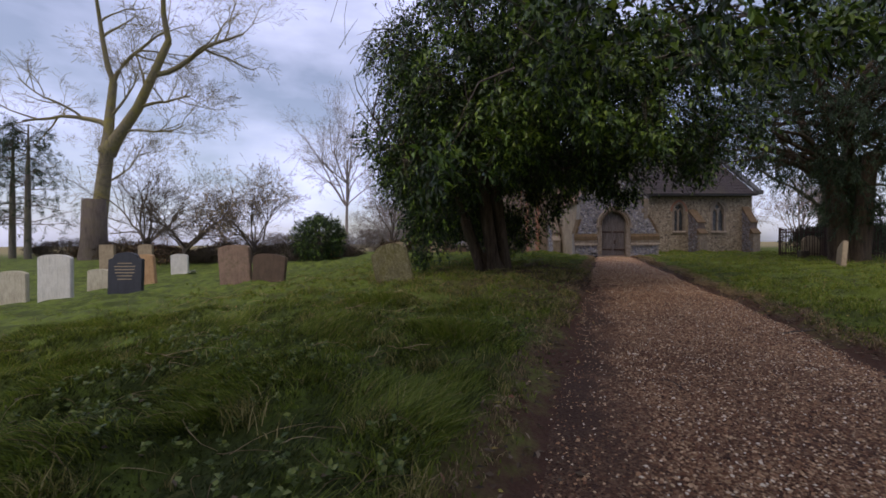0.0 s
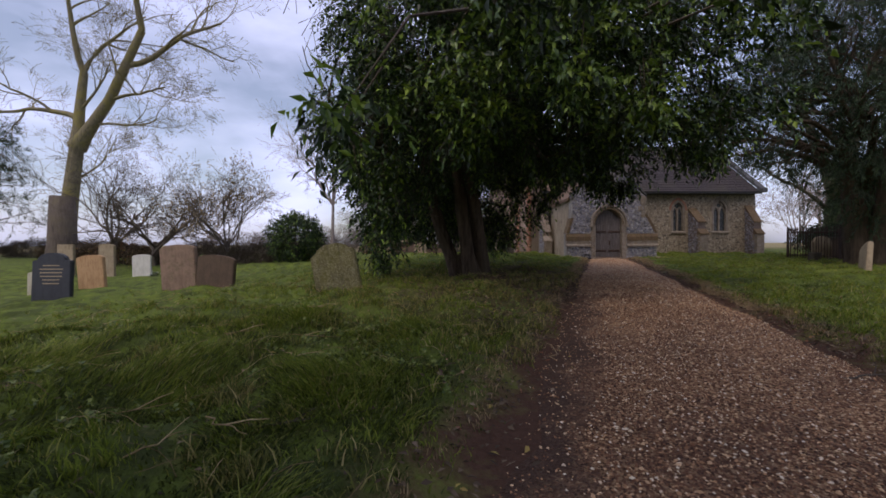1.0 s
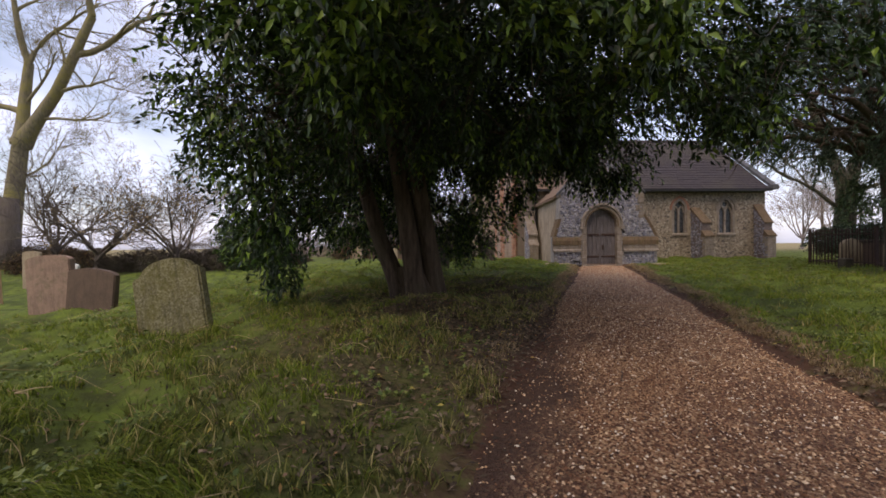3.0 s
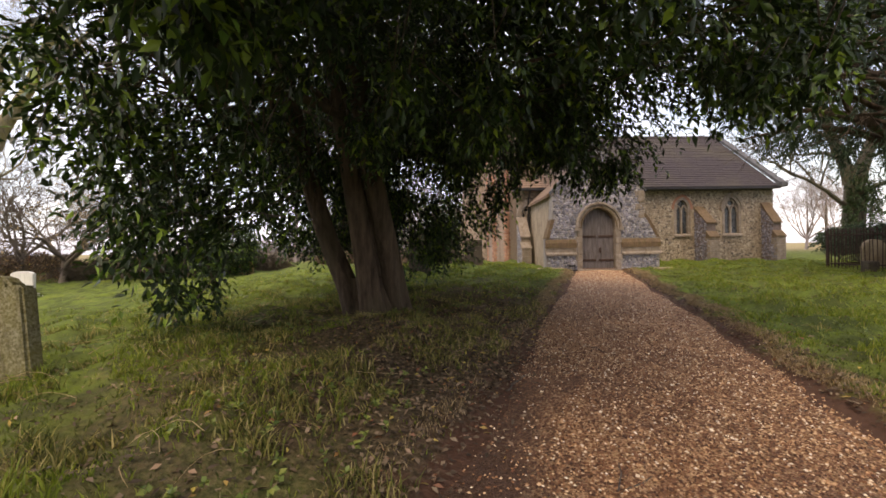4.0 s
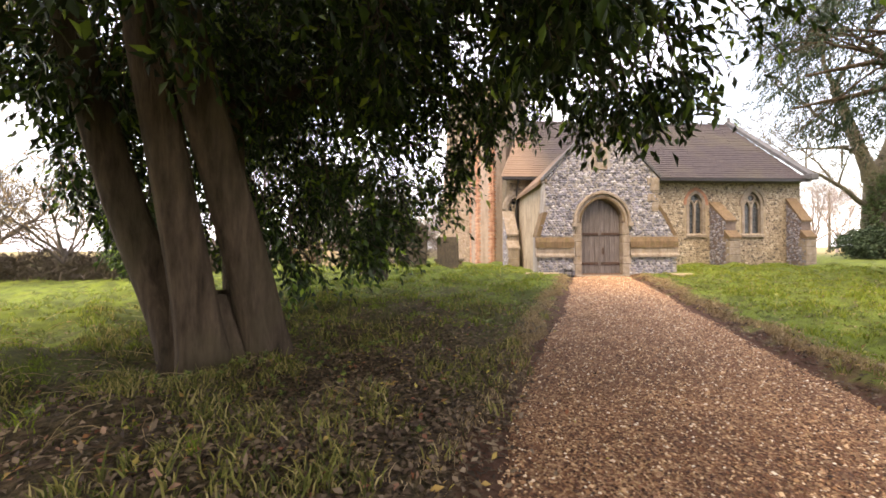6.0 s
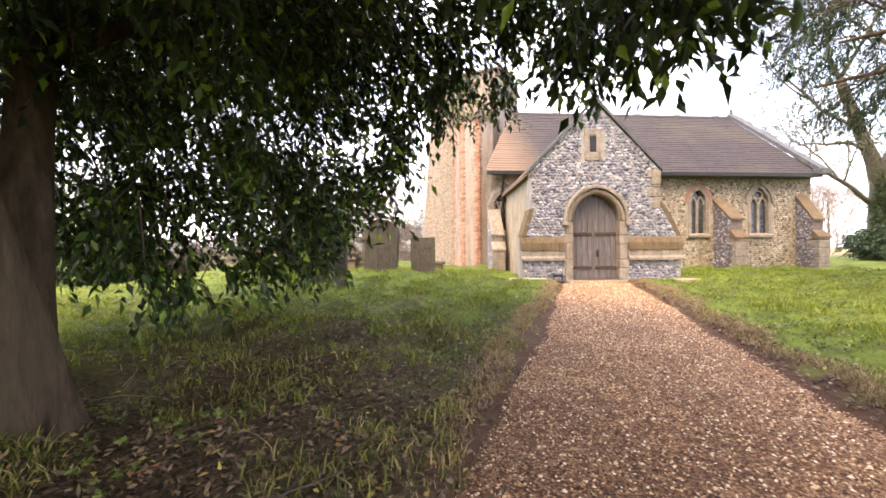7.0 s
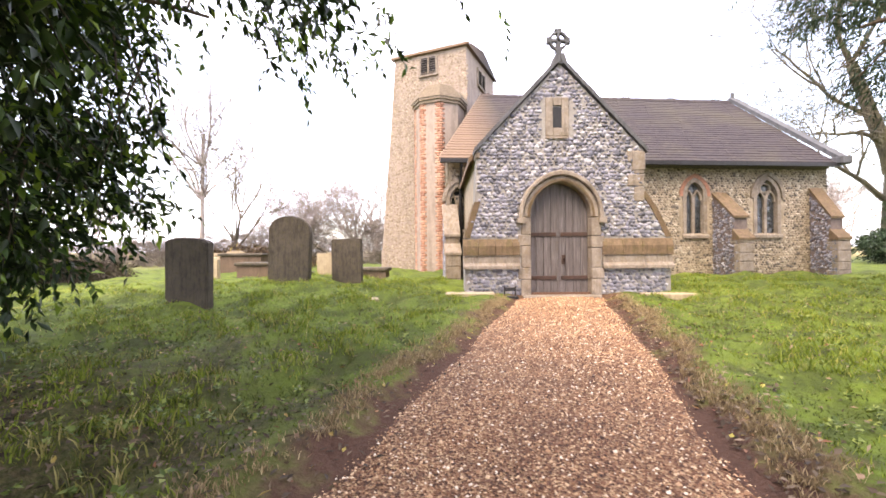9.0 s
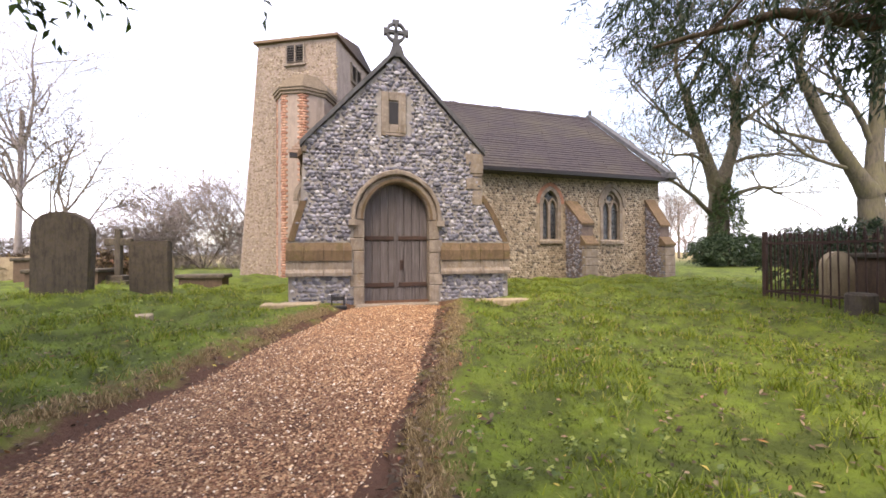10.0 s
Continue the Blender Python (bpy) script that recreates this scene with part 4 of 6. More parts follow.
        if i % 5 in (0,):
            for k in range(3):
                r = bmesh.ops.create_icosphere(bm, subdivisions=1, radius=0.045)
                bmesh.ops.translate(bm, verts=r["verts"], vec=(x + 0.05 + k * 0.11, RY, RZ + 0.075))
        part("ridge_tile", bm, M["tile"], ch)
        x += 0.34
        i += 1
    # raised east gable coping
    a, b = Vector((0, NY - 0.42, NE - 0.02)), Vector((0, RY, RZ + 0.02))
    for s in (1, -1):
        for i in range(10):
            p, q = a.lerp(b, i / 10), a.lerp(b, (i + 0.985) / 10)
            py, qy = (p.y, q.y) if s == 1 else (2 * RY - p.y, 2 * RY - q.y)
            bm = bmesh.new()
            prism(bm, [(py, p.z), (qy, q.z), (qy, q.z + 0.15), (py, p.z + 0.15)], NX1 - 0.06, NX1 + 0.22, "x")
            part("coping_stone", bm, M["lead"], ch)
    bm = bmesh.new()
    box(bm, NX1 - 0.08, NX1 + 0.24, NY - 0.5, NY + 0.05, NE - 0.06, NE + 0.16)
    bevel(bm, 0.03)
    part("kneeler", bm, M["lead"], ch)
    bm = bmesh.new()
    box(bm, NX1 + 0.02, NX1 + 0.14, RY - 0.06, RY + 0.06, RZ + 0.1, RZ + 0.36)
    bevel(bm, 0.03)
    part("finial", bm, M["lead"], ch)
    # downpipe
    v, f = tube([(5.66, NY - 0.3, NE - 0.08), (5.66, NY - 0.28, NE - 0.2), (5.66, NY - 0.07, NE - 0.45), (5.66, NY - 0.07, 0.5)], [0.04] * 4, 8)
    part("downpipe", arrays("downpipe", v, f, True), M["black"], ch, "black iron downpipe")


def tower(ch):
    TZ, rot = 8.42, radians(-24)
    m = Matrix.Translation((6.1, 25.2, 0)) @ Matrix.Rotation(rot, 4, "Z")
    bm = bmesh.new()
    lo = [(-3.5, -0.12), (0.1, -0.12), (0.1, 3.5), (-3.5, 3.5)]
    hi_ = [(-2.85, 0), (0, 0), (0, 3.35), (-2.85, 3.35)]
    a = [bm.verts.new(m @ Vector((*p, 0.1))) for p in lo]
    b = [bm.verts.new(m @ Vector((*p, TZ))) for p in hi_]
    bm.faces.new(a[::-1])
    bm.faces.new(b)
    for i in range(4):
        bm.faces.new((a[i], a[(i + 1) % 4], b[(i + 1) % 4], b[i]))
    t = part("tower", bm, M["tower_wall"], ch, "pale rubble and brick west tower")
    bm = bmesh.new()
    box(bm, -2.97, 0.12, -0.12, 3.47, TZ - 0.03, TZ + 0.06, m)
    prism(bm, [(-0.1, TZ + 0.06), (1.7, TZ + 0.5), (3.45, TZ + 0.06)], -2.95, 0.1, "x", m)
    part("tower_roof", bm, M["tile"], t, "low tiled tower roof with dark overhanging eaves")
    for (fm, w) in ((m @ Matrix.Translation((-1.45, -0.01, TZ - 0.78)), 0.3), (m @ Matrix.Translation((0.01, 1.6, TZ - 0.95)) @ Matrix.Rotation(radians(90), 4, "Z"), 0.4)):
        l = part("louvre_window", bmesh.new(), M["oak"], t, "louvred belfry opening")
        bm = bmesh.new()
        box(bm, -w - 0.05, -w, -0.06, 0.05, -0.05, 0.62, fm)
        box(bm, w, w + 0.05, -0.06, 0.05, -0.05, 0.62, fm)
        box(bm, -0.03, 0.03, -0.06, 0.05, 0, 0.62, fm)
        box(bm, -w - 0.09, w + 0.09, -0.09, 0.05, -0.1, -0.04, fm)
        part("frame", bm, M["limestone"], l)
        for k in range(7):
            bm = bmesh.new()
            mm = fm @ Matrix.Translation((0, -0.02, 0.04 + k * 0.085)) @ Matrix.Rotation(radians(35), 4, "X")
            box(bm, -w, w, -0.05, 0.05, -0.008, 0.008, mm)
            part("slat", bm, M["oak"], l)
        # black board painted as the dark belfry behind the slats
        bm = bmesh.new()
        box(bm, -w, w, 0.0, 0.03, 0, 0.62, fm)
        part("dark_opening", bm, M["black"], l)
    # half-octagon stair turret with brick angles and a stepped brick cap
    cx, cy, r, top = 5.15, 25.05, 0.86, 6.28
    def octa(rr, off=22.5 - 22):
        return [(cx + rr * math.cos(radians(a + off)), cy + rr * math.sin(radians(a + off))) for a in range(0, 360, 45)]
    bm = bmesh.new()
    prism(bm, octa(r), 0.1, top, "z")
    tt = part("stair_turret", bm, M["tower_wall"], ch, "octagonal stair turret with red brick angles")
    for i, (rr, z0, z1) in enumerate(((r + 0.05, top - 0.22, top - 0.13), (r + 0.1, top - 0.13, top - 0.05), (r + 0.13, top - 0.05, top + 0.06), (r + 0.02, top + 0.06, top + 0.2), (r - 0.14, top + 0.2, top + 0.34), (r - 0.32, top + 0.34, top + 0.5))):
        bm = bmesh.new()
        prism(bm, octa(rr), z0, z1 - 0.006, "z")
        part("cornice_course", bm, M["brick_pale"], tt, "stepped brick cornice course")
    # brick courses at the turret's angles
    chunks = []
    for a in (202.5 - 22 + 22.5 - 22.5, 247.5 - 22, 292.5 - 22):
        for k in range(72):
            z = 0.45 + k * 0.08
            w = 0.17 if k % 2 else 0.11
            bmm = bmesh.new()
            for sgn in (-1, 1):
                c = Vector((cx + r * math.cos(radians(a)), cy + r * math.sin(radians(a)), z))
                fa = radians(a + sgn * 22.5)
                n = Vector((math.cos(fa), math.sin(fa), 0))
                tdir = Vector((-math.sin(fa), math.cos(fa), 0)) * sgn
                p0, p1 = c + n * 0.012 - tdir * 0.004, c + tdir * w + n * 0.012
                q0, q1 = p0 - n * 0.05, p1 - n * 0.05
                hh = Vector((0, 0, 0.066))
                chunks.append((np.array([tuple(v) for v in (p0, p1, p1 + hh, p0 + hh, q0, q1, q1 + hh, q0 + hh)]), np.array([[0, 1, 2], [0, 2, 3], [4, 6, 5], [4, 7, 6], [3, 2, 6], [3, 6, 7], [0, 5, 1], [0, 4, 5], [0, 3, 7], [0, 7, 4], [1, 5, 6], [1, 6, 2]])))
            bmm.free()
    v, f = merge(chunks)
    tagged(part("brick_quoining", arrays("brick_quoining", v, f), M["brick"], tt, "red brick angle courses"), kind="stuff")
    # patchy rubble stones of the tower's south face
    rng = np.random.default_rng(21)
    sp = []
    for k in range(9000):
        u, z = rng.uniform(-3.4, 0.05), rng.uniform(0.5, TZ - 0.15)
        g = (z - 0.1) / (TZ - 0.1)
        if u < -3.5 + 0.65 * g + 0.05 or (-1.85 < u < -1.05 and z > TZ - 0.92):
            continue
        sp.append(tuple(m @ Vector((u, -0.12 + 0.12 * g, z))))
    nrm = m.to_3x3() @ Vector((0, -1, 0))
    nodules("rubble_facing", sp, 0.062, M["brick_pale"], t, tuple(nrm), 22, "pale brick and rubble facing")
    v, f = tube([tuple(m @ Vector((-1.7, 2.0, TZ))), tuple(m @ Vector((-1.7, 2.0, TZ + 0.95)))], [0.015, 0.012], 5)
    v2, f2 = tube([tuple(m @ Vector((-1.9, 2.0, TZ + 0.7))), tuple(m @ Vector((-1.5, 2.0, TZ + 0.7)))], [0.02, 0.02], 4)
    v, f = merge([(v, f), (v2, f2)])
    part("weather_vane", arrays("weather_vane", v, f), M["black"], t)


CH = church()
door(CH)
before = set(CH.children)
nave(CH)
turn_nave = Matrix.Translation((9.0, 21.8, 0)) @ Matrix.Rotation(radians(4.5), 4, "Z") @ Matrix.Translation((-9.0, -21.8, 0))
for piece in CH.children:          # nave turned a little to fit the camera's view
    if piece not in before:
        piece.matrix_basis = turn_nave
tower(CH)


# ---- trees ----
def limb(rng, p, d, length, r, level, out, tips, spec):
    """Grows a bending limb with side branches; collects tubes and the twig ends."""
    n = max(4, int(spec["steps"] - level)) if level < spec["levels"] else 2
    pts, rad = [np.array(p, float)], [r]
    d = np.array(d, float)
    end = r * spec["taper"] if level < spec["levels"] else spec.get("tip", 0.0035)
    for i in range(n):
        d = d + rng.normal(0, spec["wander"], 3) + np.array([0, 0, spec["lift"][min(level, len(spec["lift"]) - 1)]])
        d /= np.linalg.norm(d)
        pts.append(pts[-1] + d * length / n)
        rad.append(r + (end - r) * (i + 1) / n)
    out.append(tube(pts, rad, 8 if level == 0 else 6 if level < 2 else 4 if level < 3 else 3))
    if level >= spec["levels"]:
        tips.append((pts[-1], d))
        return
    k = spec["kids"][min(level, len(spec["kids"]) - 1)]
    for j in range(k):
        f = 0.35 + 0.65 * (j + rng.uniform(0.2, 0.9)) / k
        i = min(n - 1, int(f * n))
        q = pts[i] + (pts[i + 1] - pts[i]) * (f * n - i)
        side = np.cross(d, rng.normal(0, 1, 3))
        side /= np.linalg.norm(side) + 1e-9
        a = rng.uniform(*spec["angle"])
        dd = d * math.cos(a) + side * math.sin(a)
        limb(rng, q, dd, length * rng.uniform(*spec["ratio"]), rad[i] * rng.uniform(0.5, 0.7), level + 1, out, tips, spec)


BARE = dict(tip=0.014, steps=8, taper=0.35, wander=0.13, lift=(0.02, 0.03, 0.02, 0.0, -0.03), kids=(5, 5, 5, 5), angle=(0.45, 1.0), ratio=(0.42, 0.68), levels=4)


def bare_tree(name, label, x, y, stems, seed, mat, spec=BARE, group="", lean=None):
    rng = np.random.default_rng(seed)
    z = gz(x, y)
    t = thing(name, label, "tree", group, pose(x, y, z))
    trunk, crown, tips = [], [], []
    for (pts, r0, r1, heads) in stems:
        P = [np.array(p, float) for p in pts]
        fine = []
        for a, b in zip(P[:-1], P[1:]):
            for k in range(4):
                fine.append(a + (b - a) * k / 4 + rng.normal(0, 0.01, 3) * r0)
        fine.append(P[-1])
        n = len(fine)
        rr = [r0 + (r1 - r0) * i / (n - 1) for i in range(n)]
        rr[0] *= 1.45
        rr[1] *= 1.12
        trunk.append(tube(fine, rr, 12))
        for (i, d, length, r) in heads:
            q = fine[min(n - 1, int(i * (n - 1)))]
            limb(rng, q, d, length, r, 0, crown, tips, spec)
    v, f = merge(trunk)
    part("trunk", arrays("trunk", v, f, True), mat, t)
    if crown:
        v, f = merge(crown)
        part("crown", arrays("crown", v, f, True), mat, t, "bare winter branches and fine twigs")
    return t, tips


def sprays(rng, at, dirs, count, leaf_l, leaf_w, twig_l, droop=0.25, spread=1.0):
    """Leafy twigs: leaves set alternately along short stems."""
    n = len(at)
    at, dirs = np.repeat(at, count, 0), np.repeat(dirs / (np.linalg.norm(dirs, axis=1)[:, None] + 1e-9), count, 0)
    k = np.tile(np.arange(count), n)
    s = (k + rng.uniform(0, 0.8, n * count)) / count
    base = at + dirs * (s * twig_l)[:, None] - np.array([0, 0, 1.0]) * (s * s * twig_l * 0.35)[:, None]
    side = np.cross(dirs, rng.normal(0, 1, (n * count, 3)))
    side /= np.linalg.norm(side, axis=1)[:, None] + 1e-9
    al = dirs * rng.uniform(0.3, 1.0, n * count)[:, None] + side * spread * rng.uniform(0.4, 1.0, n * count)[:, None] - np.array([0, 0, 1.0]) * rng.uniform(-0.2, 0.7, n * count)[:, None]
    up = rng.normal(0, 0.45, (n * count, 3)) + np.array([0, 0, 1.0])
    return leaves(base, al, up, leaf_l * rng.uniform(0.65, 1.2, n * count), leaf_w * rng.uniform(0.7, 1.15, n * count), droop)


EVX, EVY = 1.45, 10.85


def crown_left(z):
    """How far the evergreen's crown reaches towards the graves at a height, fitted to the camera's view."""
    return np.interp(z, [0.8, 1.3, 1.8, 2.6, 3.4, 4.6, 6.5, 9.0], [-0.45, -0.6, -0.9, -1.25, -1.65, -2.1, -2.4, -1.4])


def mound(x, y, cx, cy, rx, ry):
    q = ((x - cx) / rx) ** 2 + ((y - cy) / ry) ** 2
    return np.exp(-q * q)


def crown_under(x, y):
    """Height of the evergreen's leafy underside, fitted to the camera's view: a flat ceiling with skirts that hang low
    round the stems.
    """
    skirt = np.maximum.reduce([mound(x, y, -0.15, 9.1, 0.95, 1.15), mound(x, y, 2.1, 12.2, 1.15, 0.85), 0.82 * mound(x, y, 1.6, 14.3, 1.4, 1.5), 0.85 * mound(x, y, 0.4, 12.3, 1.2, 1.25)])
    low = 2.62 - 1.72 * skirt
    low = low + 0.5 * np.clip(y - 12.2, 0, 1.6) * np.clip(x - 2.9, 0, 1) + 0.05 * np.clip(y - 13.0, 0, 3) + 0.16 * np.clip(7.6 - y, 0, 3)
    return low + 0.16 * np.sin(2.3 * x + 1.0) * np.sin(1.9 * y) + 0.13 * np.sin(4.3 * x) * np.sin(3.9 * y + 1)


def stem_line(points, r0, r1, n=14):
    """A smooth bent stem through a few places, thicker and buttressed at the foot."""
    P = np.array(points, float)
    u = np.linspace(0, len(P) - 1, n)
    Q = np.stack([np.interp(u, np.arange(len(P)), P[:, k]) for k in range(3)], 1)
    for _ in range(2):
        Q[1:-1] = 0.25 * Q[:-2] + 0.5 * Q[1:-1] + 0.25 * Q[2:]
    h = np.linspace(0, 1, n)
    return Q, r0 + (r1 - r0) * h + r0 * 0.75 * np.exp(-h * 11)


def fluted(points, radii, seed, n=20):
    """A stem with shallow flutes running up it."""
    v, f = tube(points, radii, n)
    m = len(points)
    rng = np.random.default_rng(seed)
    ph = rng.uniform(0, 6.28, 3)
    a = np.tile(np.arange(n) * 2 * np.pi / n, m)
    h = np.repeat(np.linspace(0, 1, m), n)
    k = 1 + 0.13 * np.sin(3 * a + ph[0] + 1.5 * h) + 0.07 * np.sin(5 * a + ph[1] - h) + 0.03 * np.sin(9 * a + ph[2] + 3 * h)
    c = np.repeat(np.asarray(points, float), n, 0)
    return c + (v - c) * k[:, None], f


def evergreen():
    """The big evergreen beside the path: three leaning stems from one foot, a dense glossy crown that hangs low round it."""
    rng = np.random.default_rng(77)
    z0 = gz(EVX, EVY) - 0.05
    at = np.array([EVX, EVY, z0])
    t = thing("evergreen_tree", "broad dark evergreen with three leaning stems and glossy leaves", "tree", at=pose(EVX, EVY, z0))
    stems = [(((-0.22, -0.06, -0.15), (-0.42, -0.08, 0.5), (-0.72, -0.1, 1.2), (-1.0, -0.2, 2.4), (-1.35, -0.35, 4.2)), 0.165, 0.10),
             (((0.0, -0.22, -0.15), (-0.08, -0.25, 0.5), (-0.16, -0.32, 1.2), (-0.3, -0.45, 2.4), (-0.55, -0.6, 4.4)), 0.155, 0.10),
             (((0.3, 0.06, -0.15), (0.24, 0.0, 0.5), (0.14, -0.15, 1.2), (-0.06, -0.5, 2.5), (-0.2, -0.85, 4.5)), 0.165, 0.11),
             (((0.0, 0.26, -0.15), (-0.1, 0.36, 0.8), (-0.3, 0.6, 2.0), (-0.4, 1.1, 4.0)), 0.13, 0.09)]
    tops = []
    for i, (pts, r0, r1) in enumerate(stems):
        Q, rad = stem_line(pts, r0, r1)
        v, f = fluted(Q, rad, 40 + i)
        part("stem", arrays("stem", v, f, True), M["bark_dark"], t, "leaning fluted brown stem")
        tops.append((Q, rad))
    # the fused foot with root ribs
    na, nz = 72, 18
    th, hz = np.meshgrid(np.arange(na) * 2 * np.pi / na, np.linspace(-0.12, 0.62, nz), indexing="ij")
    rib = 1 + 0.16 * np.sin(5 * th + 0.6 + 0.8 * hz) + 0.10 * np.sin(8 * th + 1.0 - 0.6 * hz) + 0.05 * np.sin(15 * th + 1.5 * hz)
    br = (0.30 * (1 - 0.45 * np.clip(hz, 0, 1)) + 0.20 * np.exp(-np.clip(hz + 0.1, 0, 9) / 0.14)) * rib
    bv = np.stack([1.15 * br * np.cos(th) - 0.18 * hz, 0.9 * br * np.sin(th) - 0.02, hz], -1).reshape(-1, 3)
    bi, bj = np.meshgrid(np.arange(na), np.arange(nz - 1), indexing="ij")
    p0, p1 = bi * nz + bj, ((bi + 1) % na) * nz + bj
    part("root_flare", arrays("root_flare", bv, np.concatenate([np.stack([p0, p1, p1 + 1], -1).reshape(-1, 3), np.stack([p0, p1 + 1, p0 + 1], -1).reshape(-1, 3)]), True), M["bark_dark"], t, "ribbed fused foot of the stems")
    limbs, tips = [], []
    spec = dict(steps=8, taper=0.3, wander=0.12, lift=(0.03, 0.0, -0.04), kids=(5, 5, 3), angle=(0.4, 1.0), ratio=(0.4, 0.65), levels=2)
    for Q, rad in tops:
        for k in range(6):
            i = rng.integers(9, len(Q))
            a = rng.uniform(0, 6.283)
            limb(rng, Q[i], (math.cos(a) * 0.9, math.sin(a) * 0.9, rng.uniform(0.0, 0.8)), rng.uniform(2.4, 4.2), rad[i] * 0.6, 0, limbs, tips, spec)
    keep = []
    for l in limbs:
        w = l[0] + at
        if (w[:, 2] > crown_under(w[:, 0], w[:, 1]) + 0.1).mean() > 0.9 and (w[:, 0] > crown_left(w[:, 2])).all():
            keep.append(l)
    v, f = merge(keep)
    tagged(part("bough", arrays("bough", v, f, True), M["bark_dark"], t), kind="stuff")
    # crown: leafy twigs in clumps all through a lobed, flattened hull, cut to the camera's view
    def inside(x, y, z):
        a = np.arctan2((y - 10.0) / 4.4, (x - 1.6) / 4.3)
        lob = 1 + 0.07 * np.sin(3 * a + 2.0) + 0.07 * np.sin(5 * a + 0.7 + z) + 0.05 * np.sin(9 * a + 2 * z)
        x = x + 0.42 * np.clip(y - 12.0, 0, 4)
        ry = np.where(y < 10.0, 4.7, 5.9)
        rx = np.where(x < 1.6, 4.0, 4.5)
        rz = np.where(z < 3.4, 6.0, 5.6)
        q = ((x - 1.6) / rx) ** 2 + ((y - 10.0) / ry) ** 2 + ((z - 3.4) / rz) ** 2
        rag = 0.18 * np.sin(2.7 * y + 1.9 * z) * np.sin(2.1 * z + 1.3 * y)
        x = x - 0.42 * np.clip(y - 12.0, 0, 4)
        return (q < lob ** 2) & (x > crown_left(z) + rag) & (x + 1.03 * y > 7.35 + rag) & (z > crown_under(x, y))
    P, D, want, k = [], [], 22500, 0
    while k < want:
        n = 3000
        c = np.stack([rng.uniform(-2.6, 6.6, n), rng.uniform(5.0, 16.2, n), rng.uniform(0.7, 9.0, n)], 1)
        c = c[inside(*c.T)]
        thin = np.interp(c[:, 2], [1.0, 4.2, 5.5, 9.0], [1.0, 0.9, 0.5, 0.3])
        high = c[:, 2] > 2.7
        thin = thin * np.where((c[:, 1] > 12.6) & (c[:, 0] < 3.2), np.where(high, 0.46, 0.74), np.where(c[:, 0] < 0.9, np.where(high, 0.31, 0.55), np.where(c[:, 0] > 2.3, 0.46, 0.46)))     # thinner on the near and graves' side, to match the camera's view
        c = c[rng.uniform(0, 1, len(c)) < thin]
        for cc in c:
            m = rng.integers(22, 46)
            p = cc + rng.normal(0, 1, (m, 3)) * np.array([0.27, 0.27, 0.19])
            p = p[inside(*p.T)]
            out = np.array([cc[0] - EVX, cc[1] - EVY, 0.0])
            out /= np.linalg.norm(out) + 0.5
            P.append(p)
            D.append(out * 1.1 + rng.normal(0, 0.65, (len(p), 3)) + np.array([0, 0, -0.55]))
            k += len(p)
    P, D = np.concatenate(P)[:want], np.concatenate(D)[:want]
    # sprays that hang a little below the rest, most of them at the rim
    n = 60000
    c = np.stack([rng.uniform(-1.0, 5.4, n), rng.uniform(3.6, 14.6, n)], 1)
    zz = crown_under(c[:, 0], c[:, 1]) - rng.uniform(0.0, 0.24, n)
    hang = np.sin(2.9 * c[:, 0] + 0.4) * np.sin(2.3 * c[:, 1] + 1.7) + 0.5 * np.sin(6.1 * c[:, 0] + c[:, 1])
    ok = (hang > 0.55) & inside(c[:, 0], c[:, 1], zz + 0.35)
    c = np.concatenate([c, zz[:, None]], 1)[ok][:1300]
    P, D = np.concatenate([P, c]), np.concatenate([D, np.stack([rng.normal(0, 0.5, len(c)), rng.normal(0, 0.5, len(c)), np.full(len(c), -0.9)], 1)])
    # a bough that hangs out past the rest towards the porch
    c = np.array([3.95, 14.4, 3.35]) + rng.normal(0, 1, (64, 3)) * np.array([0.5, 0.3, 0.15])
    P, D = np.concatenate([P, c]), np.concatenate([D, np.stack([rng.normal(0.3, 0.5, 64), rng.normal(0.3, 0.5, 64), np.full(64, -0.6)], 1)])
    # an outlying bough over the first steps, its leaves in clumps, and one low spray at its end
    cl = np.stack([rng.uniform(1.1, 4.4, 26), rng.uniform(2.9, 4.9, 26), rng.uniform(2.65, 3.5, 26)], 1)
    cl[:, 2] += 0.12 * np.clip(cl[:, 1] - 3.0, 0, 3)
    c = np.repeat(cl, 13, 0) + rng.normal(0, 1, (26 * 13, 3)) * np.array([0.2, 0.2, 0.09])
    P, D = np.concatenate([P, c]), np.concatenate([D, np.stack([rng.normal(0, 0.6, len(c)), rng.normal(-0.5, 0.5, len(c)), np.full(len(c), -0.5)], 1)])
    c = np.array([0.35, 4.3, 2.0]) + rng.normal(0, 1, (22, 3)) * np.array([0.11, 0.11, 0.10])
    P, D = np.concatenate([P, c]), np.concatenate([D, np.stack([rng.normal(-0.3, 0.5, 22), rng.normal(-0.3, 0.5, 22), np.full(22, -0.8)], 1)])
    v, f = sprays(rng, P - at, D, 9, 0.105, 0.046, 0.34, 0.18)
    tagged(part("crown", arrays("crown", v, f), M["leaf"], t, "dense glossy dark green leaves"), kind="stuff")
    # sprays on the crown's open front, coloured as if lit
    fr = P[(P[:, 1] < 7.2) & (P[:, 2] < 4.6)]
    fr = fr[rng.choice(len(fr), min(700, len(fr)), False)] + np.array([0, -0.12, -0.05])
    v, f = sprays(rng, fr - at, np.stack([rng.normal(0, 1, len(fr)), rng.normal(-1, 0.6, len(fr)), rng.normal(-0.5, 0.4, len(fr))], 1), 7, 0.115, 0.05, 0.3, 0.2)
